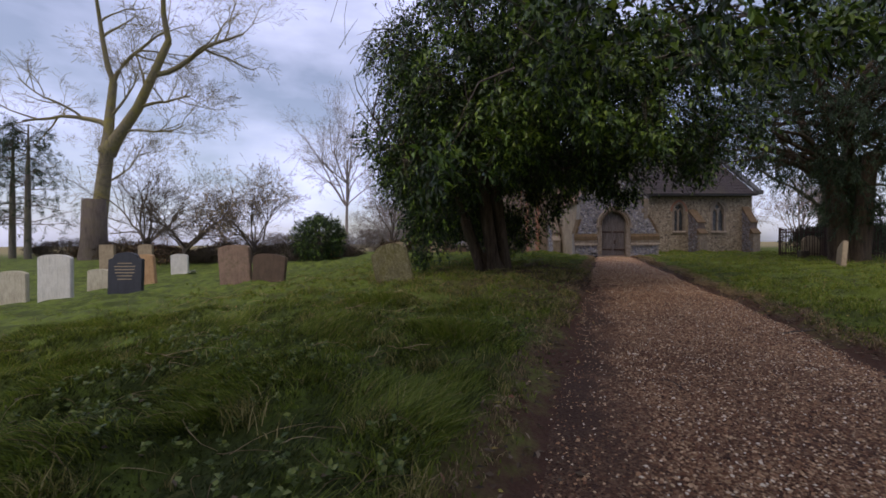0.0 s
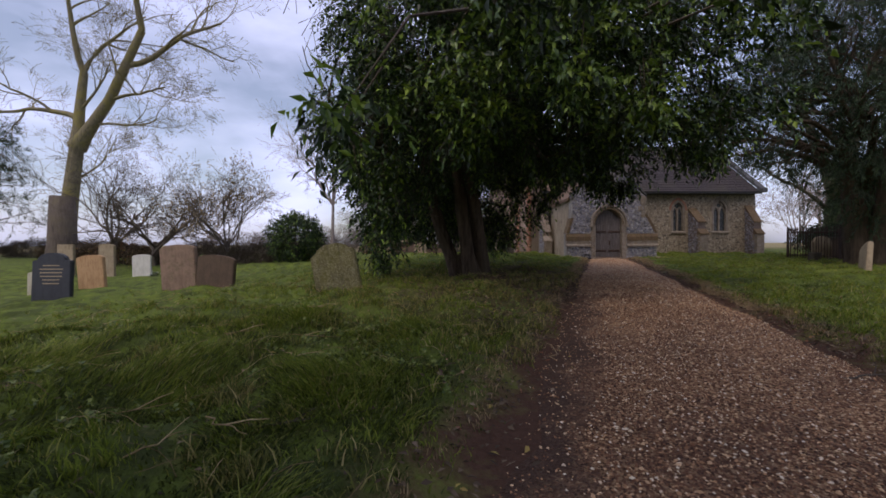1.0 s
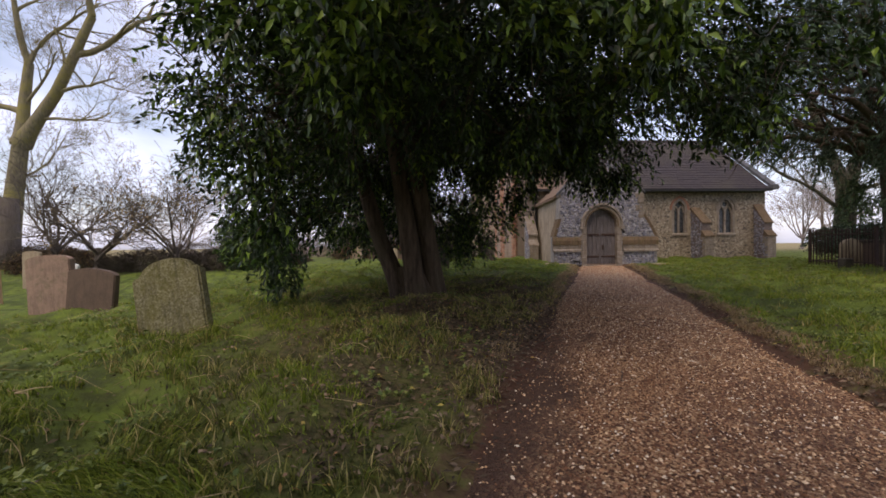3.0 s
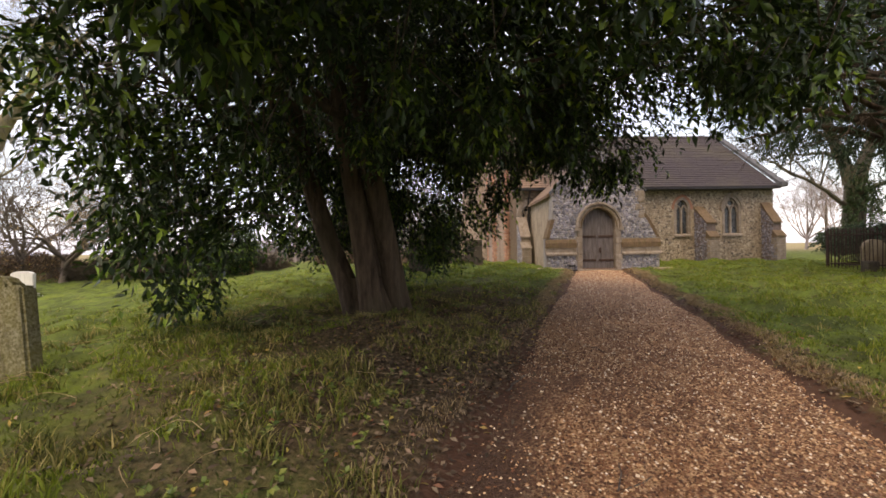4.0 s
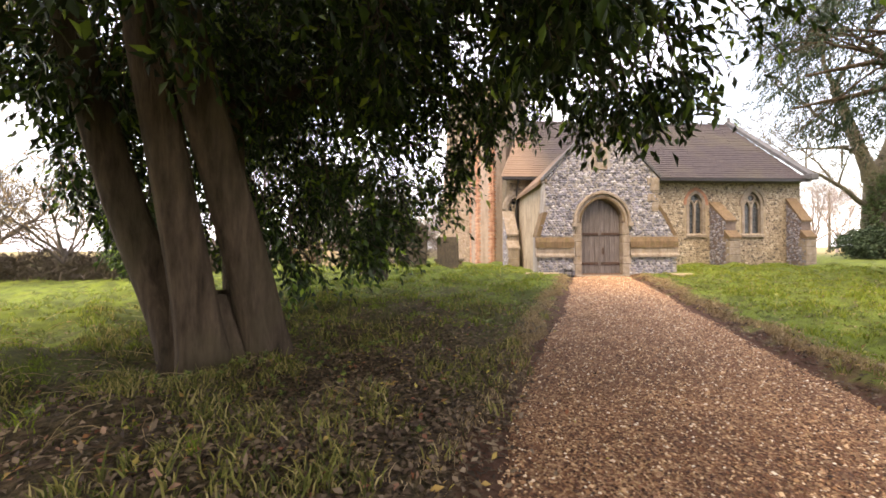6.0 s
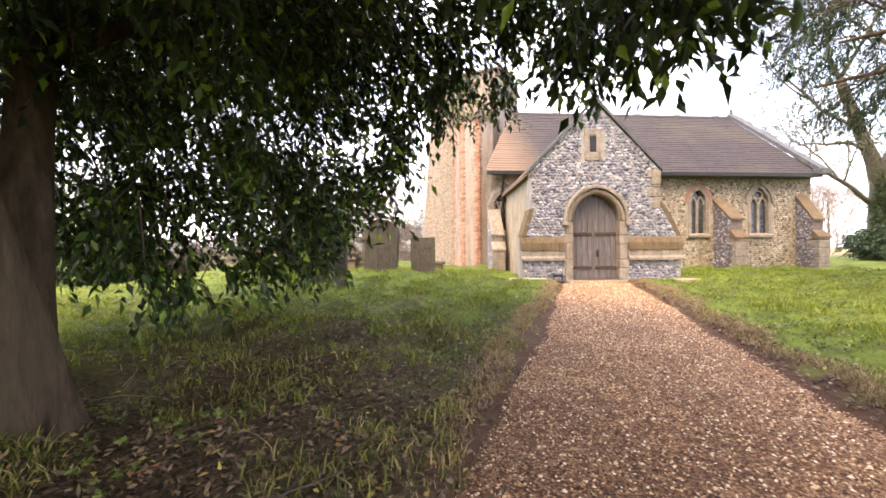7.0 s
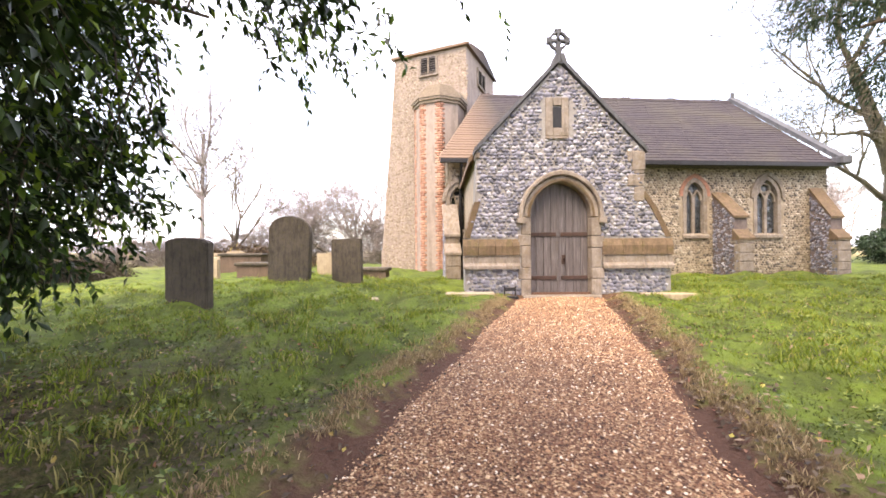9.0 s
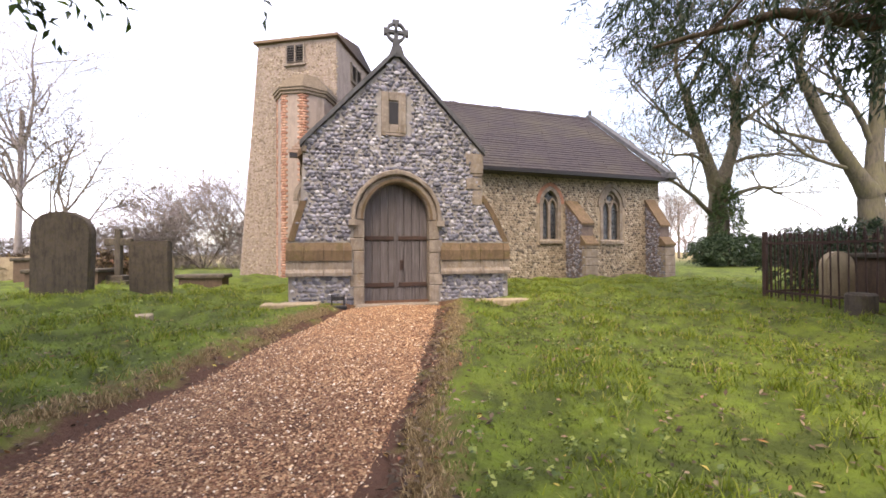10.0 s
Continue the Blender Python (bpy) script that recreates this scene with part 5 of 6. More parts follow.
    tagged(part("fresh_leaves", arrays("fresh_leaves", v, f), M["leaf_lit"], t, "front leaves with skylight put into their green"), kind="stuff")
    tw = []
    for i in rng.choice(len(P), 3000, False):
        d = D[i] / np.linalg.norm(D[i])
        p = P[i] - at
        tw.append(tube([p - d * 0.4 + np.array([0, 0, 0.1]), p, p + d * 0.3 - np.array([0, 0, 0.09])], [0.009, 0.006, 0.003], 3))
    c = np.array([0.35, 4.3, 1.95]) - at
    tw.append(tube([c + np.array([0.9, 1.2, 1.35]), c + np.array([0.4, 0.5, 0.9]), c], [0.016, 0.012, 0.005], 4))
    for k in cl:
        q = k - at
        tw.append(tube([q + np.array([0.15, 1.9, 0.75]), q + np.array([0.08, 0.9, 0.4]), q], [0.02, 0.014, 0.006], 4))
    v, f = merge(tw)
    tagged(part("twig_growth", arrays("twig_growth", v, f), M["twig"], t), kind="stuff")


def yew():
    rng = np.random.default_rng(31)
    x0, y0 = 13.0, 13.6
    z0 = gz(x0, y0) - 0.05
    at = np.array([x0, y0, z0])
    t = thing("yew_tree", "old dark yew with a thick trunk and drooping sprays", "tree", at=pose(x0, y0, z0))
    ch, tips = [], []
    for bx, by, tx, ty, r in ((-0.2, 0, -0.5, 0.2, 0.34), (0.2, 0.1, 0.5, 0.3, 0.32), (0, -0.2, 0.1, -0.5, 0.3)):
        P = [np.array([bx + (tx - bx) * u, by + (ty - by) * u, -0.1 + 3.6 * u]) for u in np.linspace(0, 1, 9)]
        ch.append(fluted(P, [r * (1.4 if i == 0 else 1.0) * (1 - 0.06 * i) for i in range(9)], 3, 16))
    spec = dict(steps=8, taper=0.3, wander=0.12, lift=(0.03, -0.02, -0.05), kids=(6, 6, 3), angle=(0.4, 1.0), ratio=(0.4, 0.65), levels=2)
    lb = []
    for k in range(30):
        a = rng.uniform(0, 6.283)
        limb(rng, (0.3 * math.cos(a), 0.3 * math.sin(a), rng.uniform(2.6, 5.8)), (math.cos(a), math.sin(a), rng.uniform(0.4, 1.2)), rng.uniform(1.8, 2.9), 0.10, 0, lb, tips, spec)
    v, f = merge(ch)
    part("trunk", arrays("trunk", v, f, True), M["bark_dark"], t)
    for tx, ty, tz in ((-3.4, 1.2, 3.9), (-2.6, 2.4, 3.7), (-3.0, -0.6, 4.2), (-2.4, -2.6, 3.6)):     # boughs reaching towards the path
        us = np.linspace(0, 1, 9)
        lb.append(tube([(tx * u, ty * u, 2.4 + (tz - 2.4) * u + 0.6 * math.sin(3.1 * u) + rng.normal(0, 0.04)) for u in us], [0.13 * (1 - 0.85 * u) for u in us], 8))
    v, f = merge(lb)
    part("bough", arrays("bough", v, f, True), M["bark_dark"], t)

    def under(x, y):
        low = 3.75 + 0.3 * np.sin(2 * x) * np.sin(1.7 * y) + 0.2 * np.sin(4.1 * x + 1) * np.sin(3.7 * y)
        near = np.clip((x - 10.2) / 1.2, 0, 1) * np.clip((14.8 - y) / 1.2, 0, 1)         # low sprays on the near side
        return low + 0.45 * np.clip(11.4 - x, 0, 1.6) - 2.1 * near + 0.35 * np.clip(y - 17.0, 0, 3)
    P, k = [], 0
    while k < 4000:
        n = 2500
        c = np.stack([rng.uniform(9.2, 18.0, n), rng.uniform(8.8, 19.6, n), rng.uniform(1.3, 9.2, n)], 1)
        a = np.arctan2(c[:, 1] - 13.5, c[:, 0] - 13.3)
        lob = 1 + 0.13 * np.sin(4 * a + 1) + 0.09 * np.sin(7 * a + c[:, 2])
        q = ((c[:, 0] - 13.3) / 3.6) ** 2 + ((c[:, 1] - 13.5) / 4.6) ** 2 + ((c[:, 2] - 5.2) / 3.9) ** 2
        c = c[(q < lob ** 2) & (c[:, 2] > under(c[:, 0], c[:, 1])) & (rng.uniform(0, 1, n) < 0.55)]
        for cc in c:
            m = rng.integers(6, 16)
            p = cc + rng.normal(0, 1, (m, 3)) * np.array([0.34, 0.34, 0.16])
            P.append(p[p[:, 2] > under(p[:, 0], p[:, 1]) - 0.15])
            k += len(P[-1])
    P = np.concatenate(P) - at
    D = np.stack([P[:, 0] * 0.5 + rng.normal(0, 1.2, len(P)), P[:, 1] * 0.5 + rng.normal(0, 1.2, len(P)), rng.normal(-0.9, 0.7, len(P))], 1)
    v, f = sprays(rng, P, D, 15, 0.14, 0.026, 0.5, 0.3, 0.9)
    tagged(part("crown", arrays("crown", v, f), M["yew"], t, "dark green yew sprays"), kind="stuff")


def unseen_shade_evergreen():
    """An unseen evergreen, added behind the start of the path to shade the first steps."""
    rng = np.random.default_rng(78)
    x0, y0 = -1.1, -5.0
    z0 = gz(x0, y0) - 0.05
    t = thing("evergreen_tree", "unseen evergreen added to shade the start of the path", "tree", at=pose(x0, y0, z0))
    lb, tips = [tube([(0, 0, -0.1), (0.1, 0.1, 1.5), (0.2, 0.3, 4.0), (0.2, 0.4, 7.5)], [0.42, 0.3, 0.26, 0.1], 12)], []
    part("trunk", arrays("trunk", *lb[0], True), M["bark_dark"], t)
    lb = []
    spec = dict(steps=8, taper=0.3, wander=0.12, lift=(0.03, 0.0, -0.04), kids=(5, 5, 3), angle=(0.4, 1.0), ratio=(0.4, 0.65), levels=2)
    for k in range(14):
        q = rng.uniform(0, 6.28)
        limb(rng, (0.2, 0.3, rng.uniform(3.4, 6.5)), (math.cos(q), math.sin(q), rng.uniform(0.2, 0.9)), rng.uniform(3.0, 4.6), 0.11, 0, lb, tips, spec)
    part("bough", arrays("bough", *merge(lb), True), M["bark_dark"], t)
    n = 9000
    q, s, zz = rng.uniform(0, 6.283, n), np.cbrt(rng.uniform(0.05, 1, n)), rng.uniform(-1, 1, n)
    h = np.sqrt(1 - zz * zz)
    P = np.stack([0.4 + s * h * np.cos(q) * 4.8, 1.2 + s * h * np.sin(q) * 6.2, 6.3 + s * zz * 3.0], 1)
    W = P + np.array([x0, y0, z0])
    # leaves stay above the view, only their shade reaches into it
    keep = (W[:, 2] > 3.0) & (W[:, 2] > 1.9 + 0.66 * np.clip(W[:, 1], 0, 9))
    P = P[keep]
    D = P - np.array([0, 0, 5.0]) + rng.normal(0, 1.5, P.shape)
    tagged(part("crown", arrays("crown", *sprays(rng, P, D, 8, 0.2, 0.1, 0.5, 0.15)), M["leaf"], t, "dense dark green leaves"), kind="stuff")


evergreen()
unseen_shade_evergreen()
yew()

# bare trees of the churchyard edge and the fields
bare_tree("plane_tree", "tall forked bare tree with yellowish mossy bark", -25.3, 28.0, [
    ([(0, 0, 0), (0.35, 0, 3.0), (1.0, 0, 7.6)], 0.58, 0.40, [(0.75, (0.5, 0.2, 0.6), 4.0, 0.08), (0.9, (-0.7, 0.1, 0.35), 5.0, 0.1)]),
    ([(1.0, 0, 7.5), (1.05, 0.2, 10.0), (1.3, 0.3, 12.6)], 0.36, 0.24, [(0.45, (-0.9, 0.2, 0.45), 6.5, 0.2), (1.0, (-0.35, 0, 1.0), 7.5, 0.2), (1.0, (0.4, 0.2, 1.0), 6.0, 0.15), (0.6, (0.6, 0.1, 0.6), 4.0, 0.1)]),
    ([(1.0, 0, 7.5), (3.3, 0, 10.6), (5.6, 0, 15.2)], 0.40, 0.22, [(0.3, (0.7, 0, -0.1), 4.5, 0.1), (0.55, (0.8, 0, 0.2), 4.5, 0.12), (0.85, (0.9, 0, 0.35), 7.0, 0.2), (1.0, (0.1, 0, 1.0), 7.0, 0.2), (0.7, (-0.2, 0.2, 0.9), 4.0, 0.1)]),
], 5, M["bark_moss"])
st = thing("tree_stump", "tall sawn-off trunk stump beside the plane tree", "stump", at=pose(-24.9, 27.5, gz(-24.9, 27.5)))
v, f = tube([(0, 0, -0.1), (0.0, 0, 1.0), (0.05, 0, 4.2), (0.05, 0, 4.22)], [0.95, 0.78, 0.66, 0.02], 14)
part("trunk", arrays("trunk", v, f), M["twig"], st)

SMALL = dict(tip=0.011, steps=7, taper=0.35, wander=0.16, lift=(0.03, 0.02, 0.0, 0.0), kids=(6, 6, 5), angle=(0.4, 0.95), ratio=(0.4, 0.65), levels=3)


def small_tree(name, label, x, y, h, seed, n=6, r=0.1, spread=0.8, mat="twig", trunk=0.25):
    rng = np.random.default_rng(seed)
    heads = []
    for k in range(n):
        a = 6.283 * k / n + rng.uniform(-0.4, 0.4)
        heads.append((rng.uniform(0.5, 1.0), (math.cos(a) * spread, math.sin(a) * spread, rng.uniform(0.5, 1.2)), h * rng.uniform(0.45, 0.7), r * rng.uniform(0.4, 0.65)))
    return bare_tree(name, label, x, y, [([(0, 0, -0.1), (0.1 * h / 5, 0, h * trunk)], r, r * 0.75, heads)], seed, M[mat], SMALL)


small_tree("hawthorn", "bare spreading hawthorn with dark twigs", -15.9, 23.8, 5.2, 12, 8, 0.16, 0.95)
small_tree("thorn_tree", "bare thorn tree with dense fine twigs", -18.9, 24.6, 6.4, 13, 8, 0.13, 0.6)
tr, tips = small_tree("field_maple", "slender tree with a few last leaves", -11.2, 22.8, 5.0, 14, 9, 0.09, 0.5)
rngl = np.random.default_rng(15)
tp = np.array([p for p, d in tips])
tp = tp[rngl.choice(len(tp), min(900, len(tp)), False)]
v, f = sprays(rngl, tp, rngl.normal(0, 1, tp.shape), 4, 0.09, 0.05, 0.2)
tagged(part("last_leaves", arrays("last_leaves", v, f), M["straw"], tr, "sparse yellowing leaves"), kind="stuff")
small_tree("field_tree", "bare young tree beyond the graves", -4.5, 30.0, 6.6, 16, 7, 0.09, 0.4)
small_tree("birch", "thin bare tree at the churchyard edge", -9.5, 36.0, 8.6, 17, 12, 0.13, 0.42, "twig_hazed", 0.95)
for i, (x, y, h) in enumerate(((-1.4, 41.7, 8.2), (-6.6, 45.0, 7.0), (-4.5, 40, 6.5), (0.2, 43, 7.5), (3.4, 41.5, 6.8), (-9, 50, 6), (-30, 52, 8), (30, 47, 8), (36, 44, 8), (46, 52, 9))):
    small_tree("hedgerow_tree", "bare hedgerow tree against the sky", x, y, h, 60 + i, 10, 0.12, 0.75, "twig_hazed")
# tall limes behind the railed tomb
LIME = dict(BARE, kids=(6, 6, 6, 4), tip=0.017)
bare_tree("lime_tree", "mossy old lime with many ascending boughs", 26.7, 30.0, [
    ([(0, 0, 0), (0.1, 0, 2.0), (0.2, 0, 4.6)], 0.58, 0.45, [(0.7, (-0.95, 0, 0.35), 5.5, 0.144), (0.85, (0.9, 0, 0.45), 6.0, 0.144)]),
    ([(0.1, 0, 4.3), (-1.0, 0, 6.8), (-1.8, 0.2, 9.5)], 0.34, 0.22, [(0.3, (-0.9, 0, 0.3), 5.0, 0.115), (0.6, (-0.9, 0.3, 0.5), 5.5, 0.108), (1, (-0.5, 0, 1), 5.5, 0.122), (1, (0.3, 0, 1), 5.5, 0.108)]),
    ([(0.3, 0, 4.3), (1.4, 0, 7.0), (1.6, 0.1, 10.0)], 0.36, 0.22, [(0.3, (0.9, 0, 0.4), 6.0, 0.122), (0.7, (0.8, -0.3, 0.6), 5.5, 0.108), (1, (0.4, 0, 1), 6, 0.17), (1, (-0.5, 0, 1), 5, 0.15)]),
], 23, M["bark_lime"], LIME)
bare_tree("lime_tree", "grey-barked lime with a low forked trunk", 29.8, 24.8, [
    ([(0, 0, 0), (0, 0, 1.6), (-0.1, 0, 3.4)], 0.55, 0.45, []),
    ([(-0.1, 0, 3.3), (-1.9, 0.2, 5.6), (-3.6, 0.4, 8.6)], 0.34, 0.2, [(0.35, (-0.95, 0, 0.2), 4.5, 0.101), (0.6, (-0.9, 0.3, 0.1), 5.0, 0.101), (0.9, (-0.7, 0, 0.7), 4.5, 0.101), (1, (0, 0, 1), 4.5, 0.101)]),
    ([(0, 0, 3.3), (0.3, 0, 6.2), (0.5, 0, 9.5)], 0.36, 0.22, [(0.4, (-0.7, 0.2, 0.8), 5, 0.14), (0.6, (0.8, 0, 0.7), 5, 0.14), (1, (0.2, 0, 1), 5, 0.14), (1, (-0.5, 0, 0.9), 5, 0.14)]),
    ([(0.1, 0, 3.3), (1.8, -0.2, 5.8), (2.6, -0.2, 9.0)], 0.3, 0.2, [(0.5, (0.8, 0, 0.6), 5, 0.14), (1, (0.3, 0, 1), 5, 0.14)]),
], 29, M["bark_lime"], LIME)


def conifer(x, y, h, seed):
    rng = np.random.default_rng(seed)
    t = thing("pine_tree", "thin sparse pine at the field edge", "tree", at=pose(x, y, gz(x, y)))
    v, f = tube([(0, 0, -0.1), (0.1, 0, h * 0.5), (0.25, 0, h)], [0.22, 0.17, 0.04], 8)
    part("trunk", arrays("trunk", v, f, True), M["bark_grey"], t)
    lb, tips = [], []
    spec = dict(steps=6, taper=0.3, wander=0.1, lift=(0.01, 0.0), kids=(6, 4), angle=(0.4, 1.0), ratio=(0.3, 0.5), levels=1)
    for k in range(46):
        a, zz = rng.uniform(0, 6.28), h * rng.uniform(0.25, 1.0)
        limb(rng, (0.2 * zz / h, 0, zz), (math.cos(a), math.sin(a), rng.uniform(-0.3, 0.25)), (h - zz) * 0.25 + 0.9, 0.035, 0, lb, tips, spec)
    v, f = merge(lb)
    part("bough", arrays("bough", v, f), M["twig"], t)
    P = np.array([p for p, d in tips])
    v, f = sprays(rng, P, rng.normal(0, 1, P.shape), 22, 0.26, 0.03, 0.5, 0.1, 1.0)
    tagged(part("crown", arrays("crown", v, f), M["yew"], t), kind="stuff")


conifer(-30.3, 28.0, 9.6, 41)
conifer(-32.6, 29.0, 9.0, 42)


def bush(name, label, x, y, rx, ry, h, n, seed, mat="ivy", size=0.12, slim=0.45):
    rng = np.random.default_rng(seed)
    z = gz(x, y)
    t = thing(name, label, "bush", at=pose(x, y, z))
    st = []
    for k in range(10):
        a = rng.uniform(0, 6.28)
        st.append(tube([(0.1 * math.cos(a), 0.1 * math.sin(a), -0.05), (rx * 0.4 * math.cos(a), ry * 0.4 * math.sin(a), h * 0.4), (rx * 0.6 * math.cos(a), ry * 0.6 * math.sin(a), h * 0.75)], [0.04, 0.03, 0.01], 5))
    v, f = merge(st)
    part("stems", arrays("stems", v, f), M["twig"], t)
    a, q, zz = rng.uniform(0, 6.283, n), np.cbrt(rng.uniform(0.25, 1, n)), rng.uniform(-0.9, 1, n)
    hh = np.sqrt(1 - zz * zz)
    lob = 1 + 0.1 * np.sin(4 * a + seed) + 0.12 * np.sin(7 * a + 5 * zz + seed)
    P = np.stack([q * hh * np.cos(a) * rx * lob, q * hh * np.sin(a) * ry * lob, h * 0.5 + q * zz * h * 0.5 * lob], 1)
    P = P[P[:, 2] > 0.02]
    D = P - np.array([0, 0, h * 0.4]) + rng.normal(0, 0.4, P.shape)
    v, f = sprays(rng, P, D, 8, size, size * slim, size * 2.2)
    tagged(part("crown", arrays("crown", v, f), M[mat], t), kind="stuff")
    return t


bush("holly_bush", "rounded dark evergreen bush by the graveyard edge", -6.9, 21.6, 1.2, 1.15, 2.35, 1700, 51, "leaf", 0.12)
bush("ivy_growth", "ivy climbing the foot of the lime", 26.8, 29.4, 0.75, 0.7, 4.6, 900, 54, "ivy", 0.13)
bush("laurel_bush", "low dark evergreen bushes under the lime", 25.2, 27.6, 2.4, 1.4, 1.5, 1500, 52, "yew", 0.14)
bush("laurel_bush", "low dark evergreen bushes under the lime", 29.6, 27.5, 3.0, 1.4, 1.7, 1500, 53, "yew", 0.14)
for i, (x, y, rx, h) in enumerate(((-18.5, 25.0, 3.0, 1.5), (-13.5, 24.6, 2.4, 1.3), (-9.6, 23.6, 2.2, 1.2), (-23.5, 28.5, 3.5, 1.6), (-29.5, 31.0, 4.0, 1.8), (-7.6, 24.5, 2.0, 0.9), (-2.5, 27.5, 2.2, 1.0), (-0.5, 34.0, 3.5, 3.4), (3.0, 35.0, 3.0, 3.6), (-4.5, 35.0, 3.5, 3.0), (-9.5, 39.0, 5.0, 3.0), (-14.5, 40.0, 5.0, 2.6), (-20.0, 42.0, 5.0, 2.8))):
    bush("bramble_thicket", "brown winter bramble and scrub thicket", x, y, rx, 1.3, h * 0.7, 900, 80 + i, "twig_hazed" if y > 33 else "twig" if i % 3 else "litter", 0.24, 0.11)


# ---- graves ----
def headstone(label, mat, x, y, w, h, d, top="round", lean=0.0, pitch=0.0, turn=0.0, name="headstone", letters=False):
    z = gz(x, y)
    t = thing(name, label, "gravestone", "headstones", pose(x, y, z - 0.02, pitch, lean, turn))
    hw = w / 2
    if top == "round":
        out = [(-hw, -0.12), (-hw, h - hw * 0.75)] + [(-hw * math.cos(a), h - hw * 0.75 + hw * 0.75 * math.sin(a)) for a in np.linspace(0.15, math.pi - 0.15, 13)] + [(hw, h - hw * 0.75), (hw, -0.12)]
    elif top == "segment":
        out = [(-hw, -0.12), (-hw, h - 0.12 * w)] + [(-hw * math.cos(a), h - 0.12 * w + 0.12 * w * math.sin(a)) for a in np.linspace(0.2, math.pi - 0.2, 9)] + [(hw, h - 0.12 * w), (hw, -0.12)]
    elif top == "shoulder":
        s = hw * 0.72
        out = [(-hw, -0.12), (-hw, h - 0.2 * w), (-s, h - 0.17 * w)] + [(-s * math.cos(a), h - 0.15 * w + 0.15 * w * math.sin(a)) for a in np.linspace(0.1, math.pi - 0.1, 9)] + [(s, h - 0.17 * w), (hw, h - 0.2 * w), (hw, -0.12)]
    else:
        out = [(-hw, -0.12), (-hw, h), (hw, h), (hw, -0.12)]
    bm = bmesh.new()
    prism(bm, out, -d / 2, d / 2)
    bmesh.ops.bevel(bm, geom=[e for e in bm.edges if e.calc_face_angle(0) > 0.9], offset=0.018, segments=2, affect="EDGES", clamp_overlap=True)
    part("slab", bm, HEAD[mat], t)
    if letters:
        rng = random.Random(int(abs(x * 100)))
        for k in range(6):
            bw = w * rng.uniform(0.3, 0.62)
            zz = h * 0.72 - k * h * 0.075
            bm = bmesh.new()
            box(bm, -bw / 2, bw / 2, -d / 2 - 0.003, -d / 2 + 0.01, zz, zz + h * 0.022)
            part("inscription_line", bm, HEAD["dark"] if mat not in ("black", "dark", "brown") else HEAD["tan"], t)
    return t


headstone("white marble war-grave style headstone with rounded top", "white", -11.0, 11.3, 1.0, 1.3, 0.12, "segment", 1)
headstone("small cream headstone with a gently curved top", "cream", -12.7, 14.6, 0.95, 0.85, 0.12, "segment", 2)
headstone("polished black headstone with shaped shoulders", "black", -8.85, 11.2, 1.0, 1.18, 0.11, "shoulder", 0, -3, letters=True)
headstone("weathered tan headstone, flat topped", "tan", -17.6, 20.4, 0.8, 1.5, 0.14, "flat")
headstone("ochre stained headstone leaning slightly", "orange", -11.5, 15.2, 0.95, 1.15, 0.14, "segment", -4)
headstone("tall pale headstone behind the others", "tan", -15.4, 20.2, 0.75, 1.5, 0.14, "segment")
headstone("small clean white headstone with flowers", "white", -13.0, 19.3, 0.85, 0.95, 0.12, "segment", 0, 0, 0, "headstone", False)
headstone("reddish lichened double headstone", "red", -5.95, 11.7, 0.92, 1.16, 0.14, "segment", -3)
headstone("dark brown headstone with curved top, leaning", "brown", -4.8, 11.3, 0.92, 0.78, 0.14, "segment", 5)
headstone("leaning algae-green headstone spotted with pale lichen", "green", -0.66, 7.7, 0.70, 0.80, 0.12, "shoulder", -13, -8)
headstone("cream headstone at the churchyard edge", "cream", -12.6, 11.6, 0.9, 1.0, 0.12, "segment")
headstone("square-topped dark headstone under the evergreen", "dark", 1.6, 16.7, 0.66, 0.9, 0.14, "segment", 2, 2, -8)
headstone("tall dark round-topped headstone with lichen", "dark", 2.3, 18.6, 0.8, 1.28, 0.14, "round", 4, 4, -6)
headstone("squat worn headstone with a broken level top", "dark", 3.3, 19.0, 0.6, 0.88, 0.13, "flat", -1, 0, -5)
headstone("pale headstone leaning back under the yew", "tan", 10.35, 11.0, 0.62, 0.66, 0.1, "segment", 22, 8, 60)
for i, (x, y) in enumerate(((-6.2, 22.0), (-3.2, 26.0), (-1.9, 25.0), (-4.4, 27.5), (-0.6, 21.0), (1.5, 24.0))):
    headstone("small weathered headstone far across the grass", ("orange", "tan", "tan", "dark", "tan", "tan")[i], x, y, 0.6, 0.55 + 0.1 * (i % 3), 0.12, ("segment", "flat")[i % 2], 0, 0, 0, "headstone", False)


def stone_cross(x, y):
    t = thing("grave_cross", "grey stone cross on a stepped base", "gravestone", at=pose(x, y, gz(x, y), 0, 0, -8))
    for name, a in (("shaft", (-0.07, 0.07, -0.06, 0.06, 0.2, 1.35)), ("arm", (-0.3, 0.3, -0.055, 0.055, 0.95, 1.12)), ("base", (-0.3, 0.3, -0.25, 0.25, -0.1, 0.13)), ("base_step", (-0.2, 0.2, -0.17, 0.17, 0.13, 0.25))):
        bm = bmesh.new()
        box(bm, *a)
        bevel(bm, 0.015)
        part(name, bm, HEAD["dark"], t)


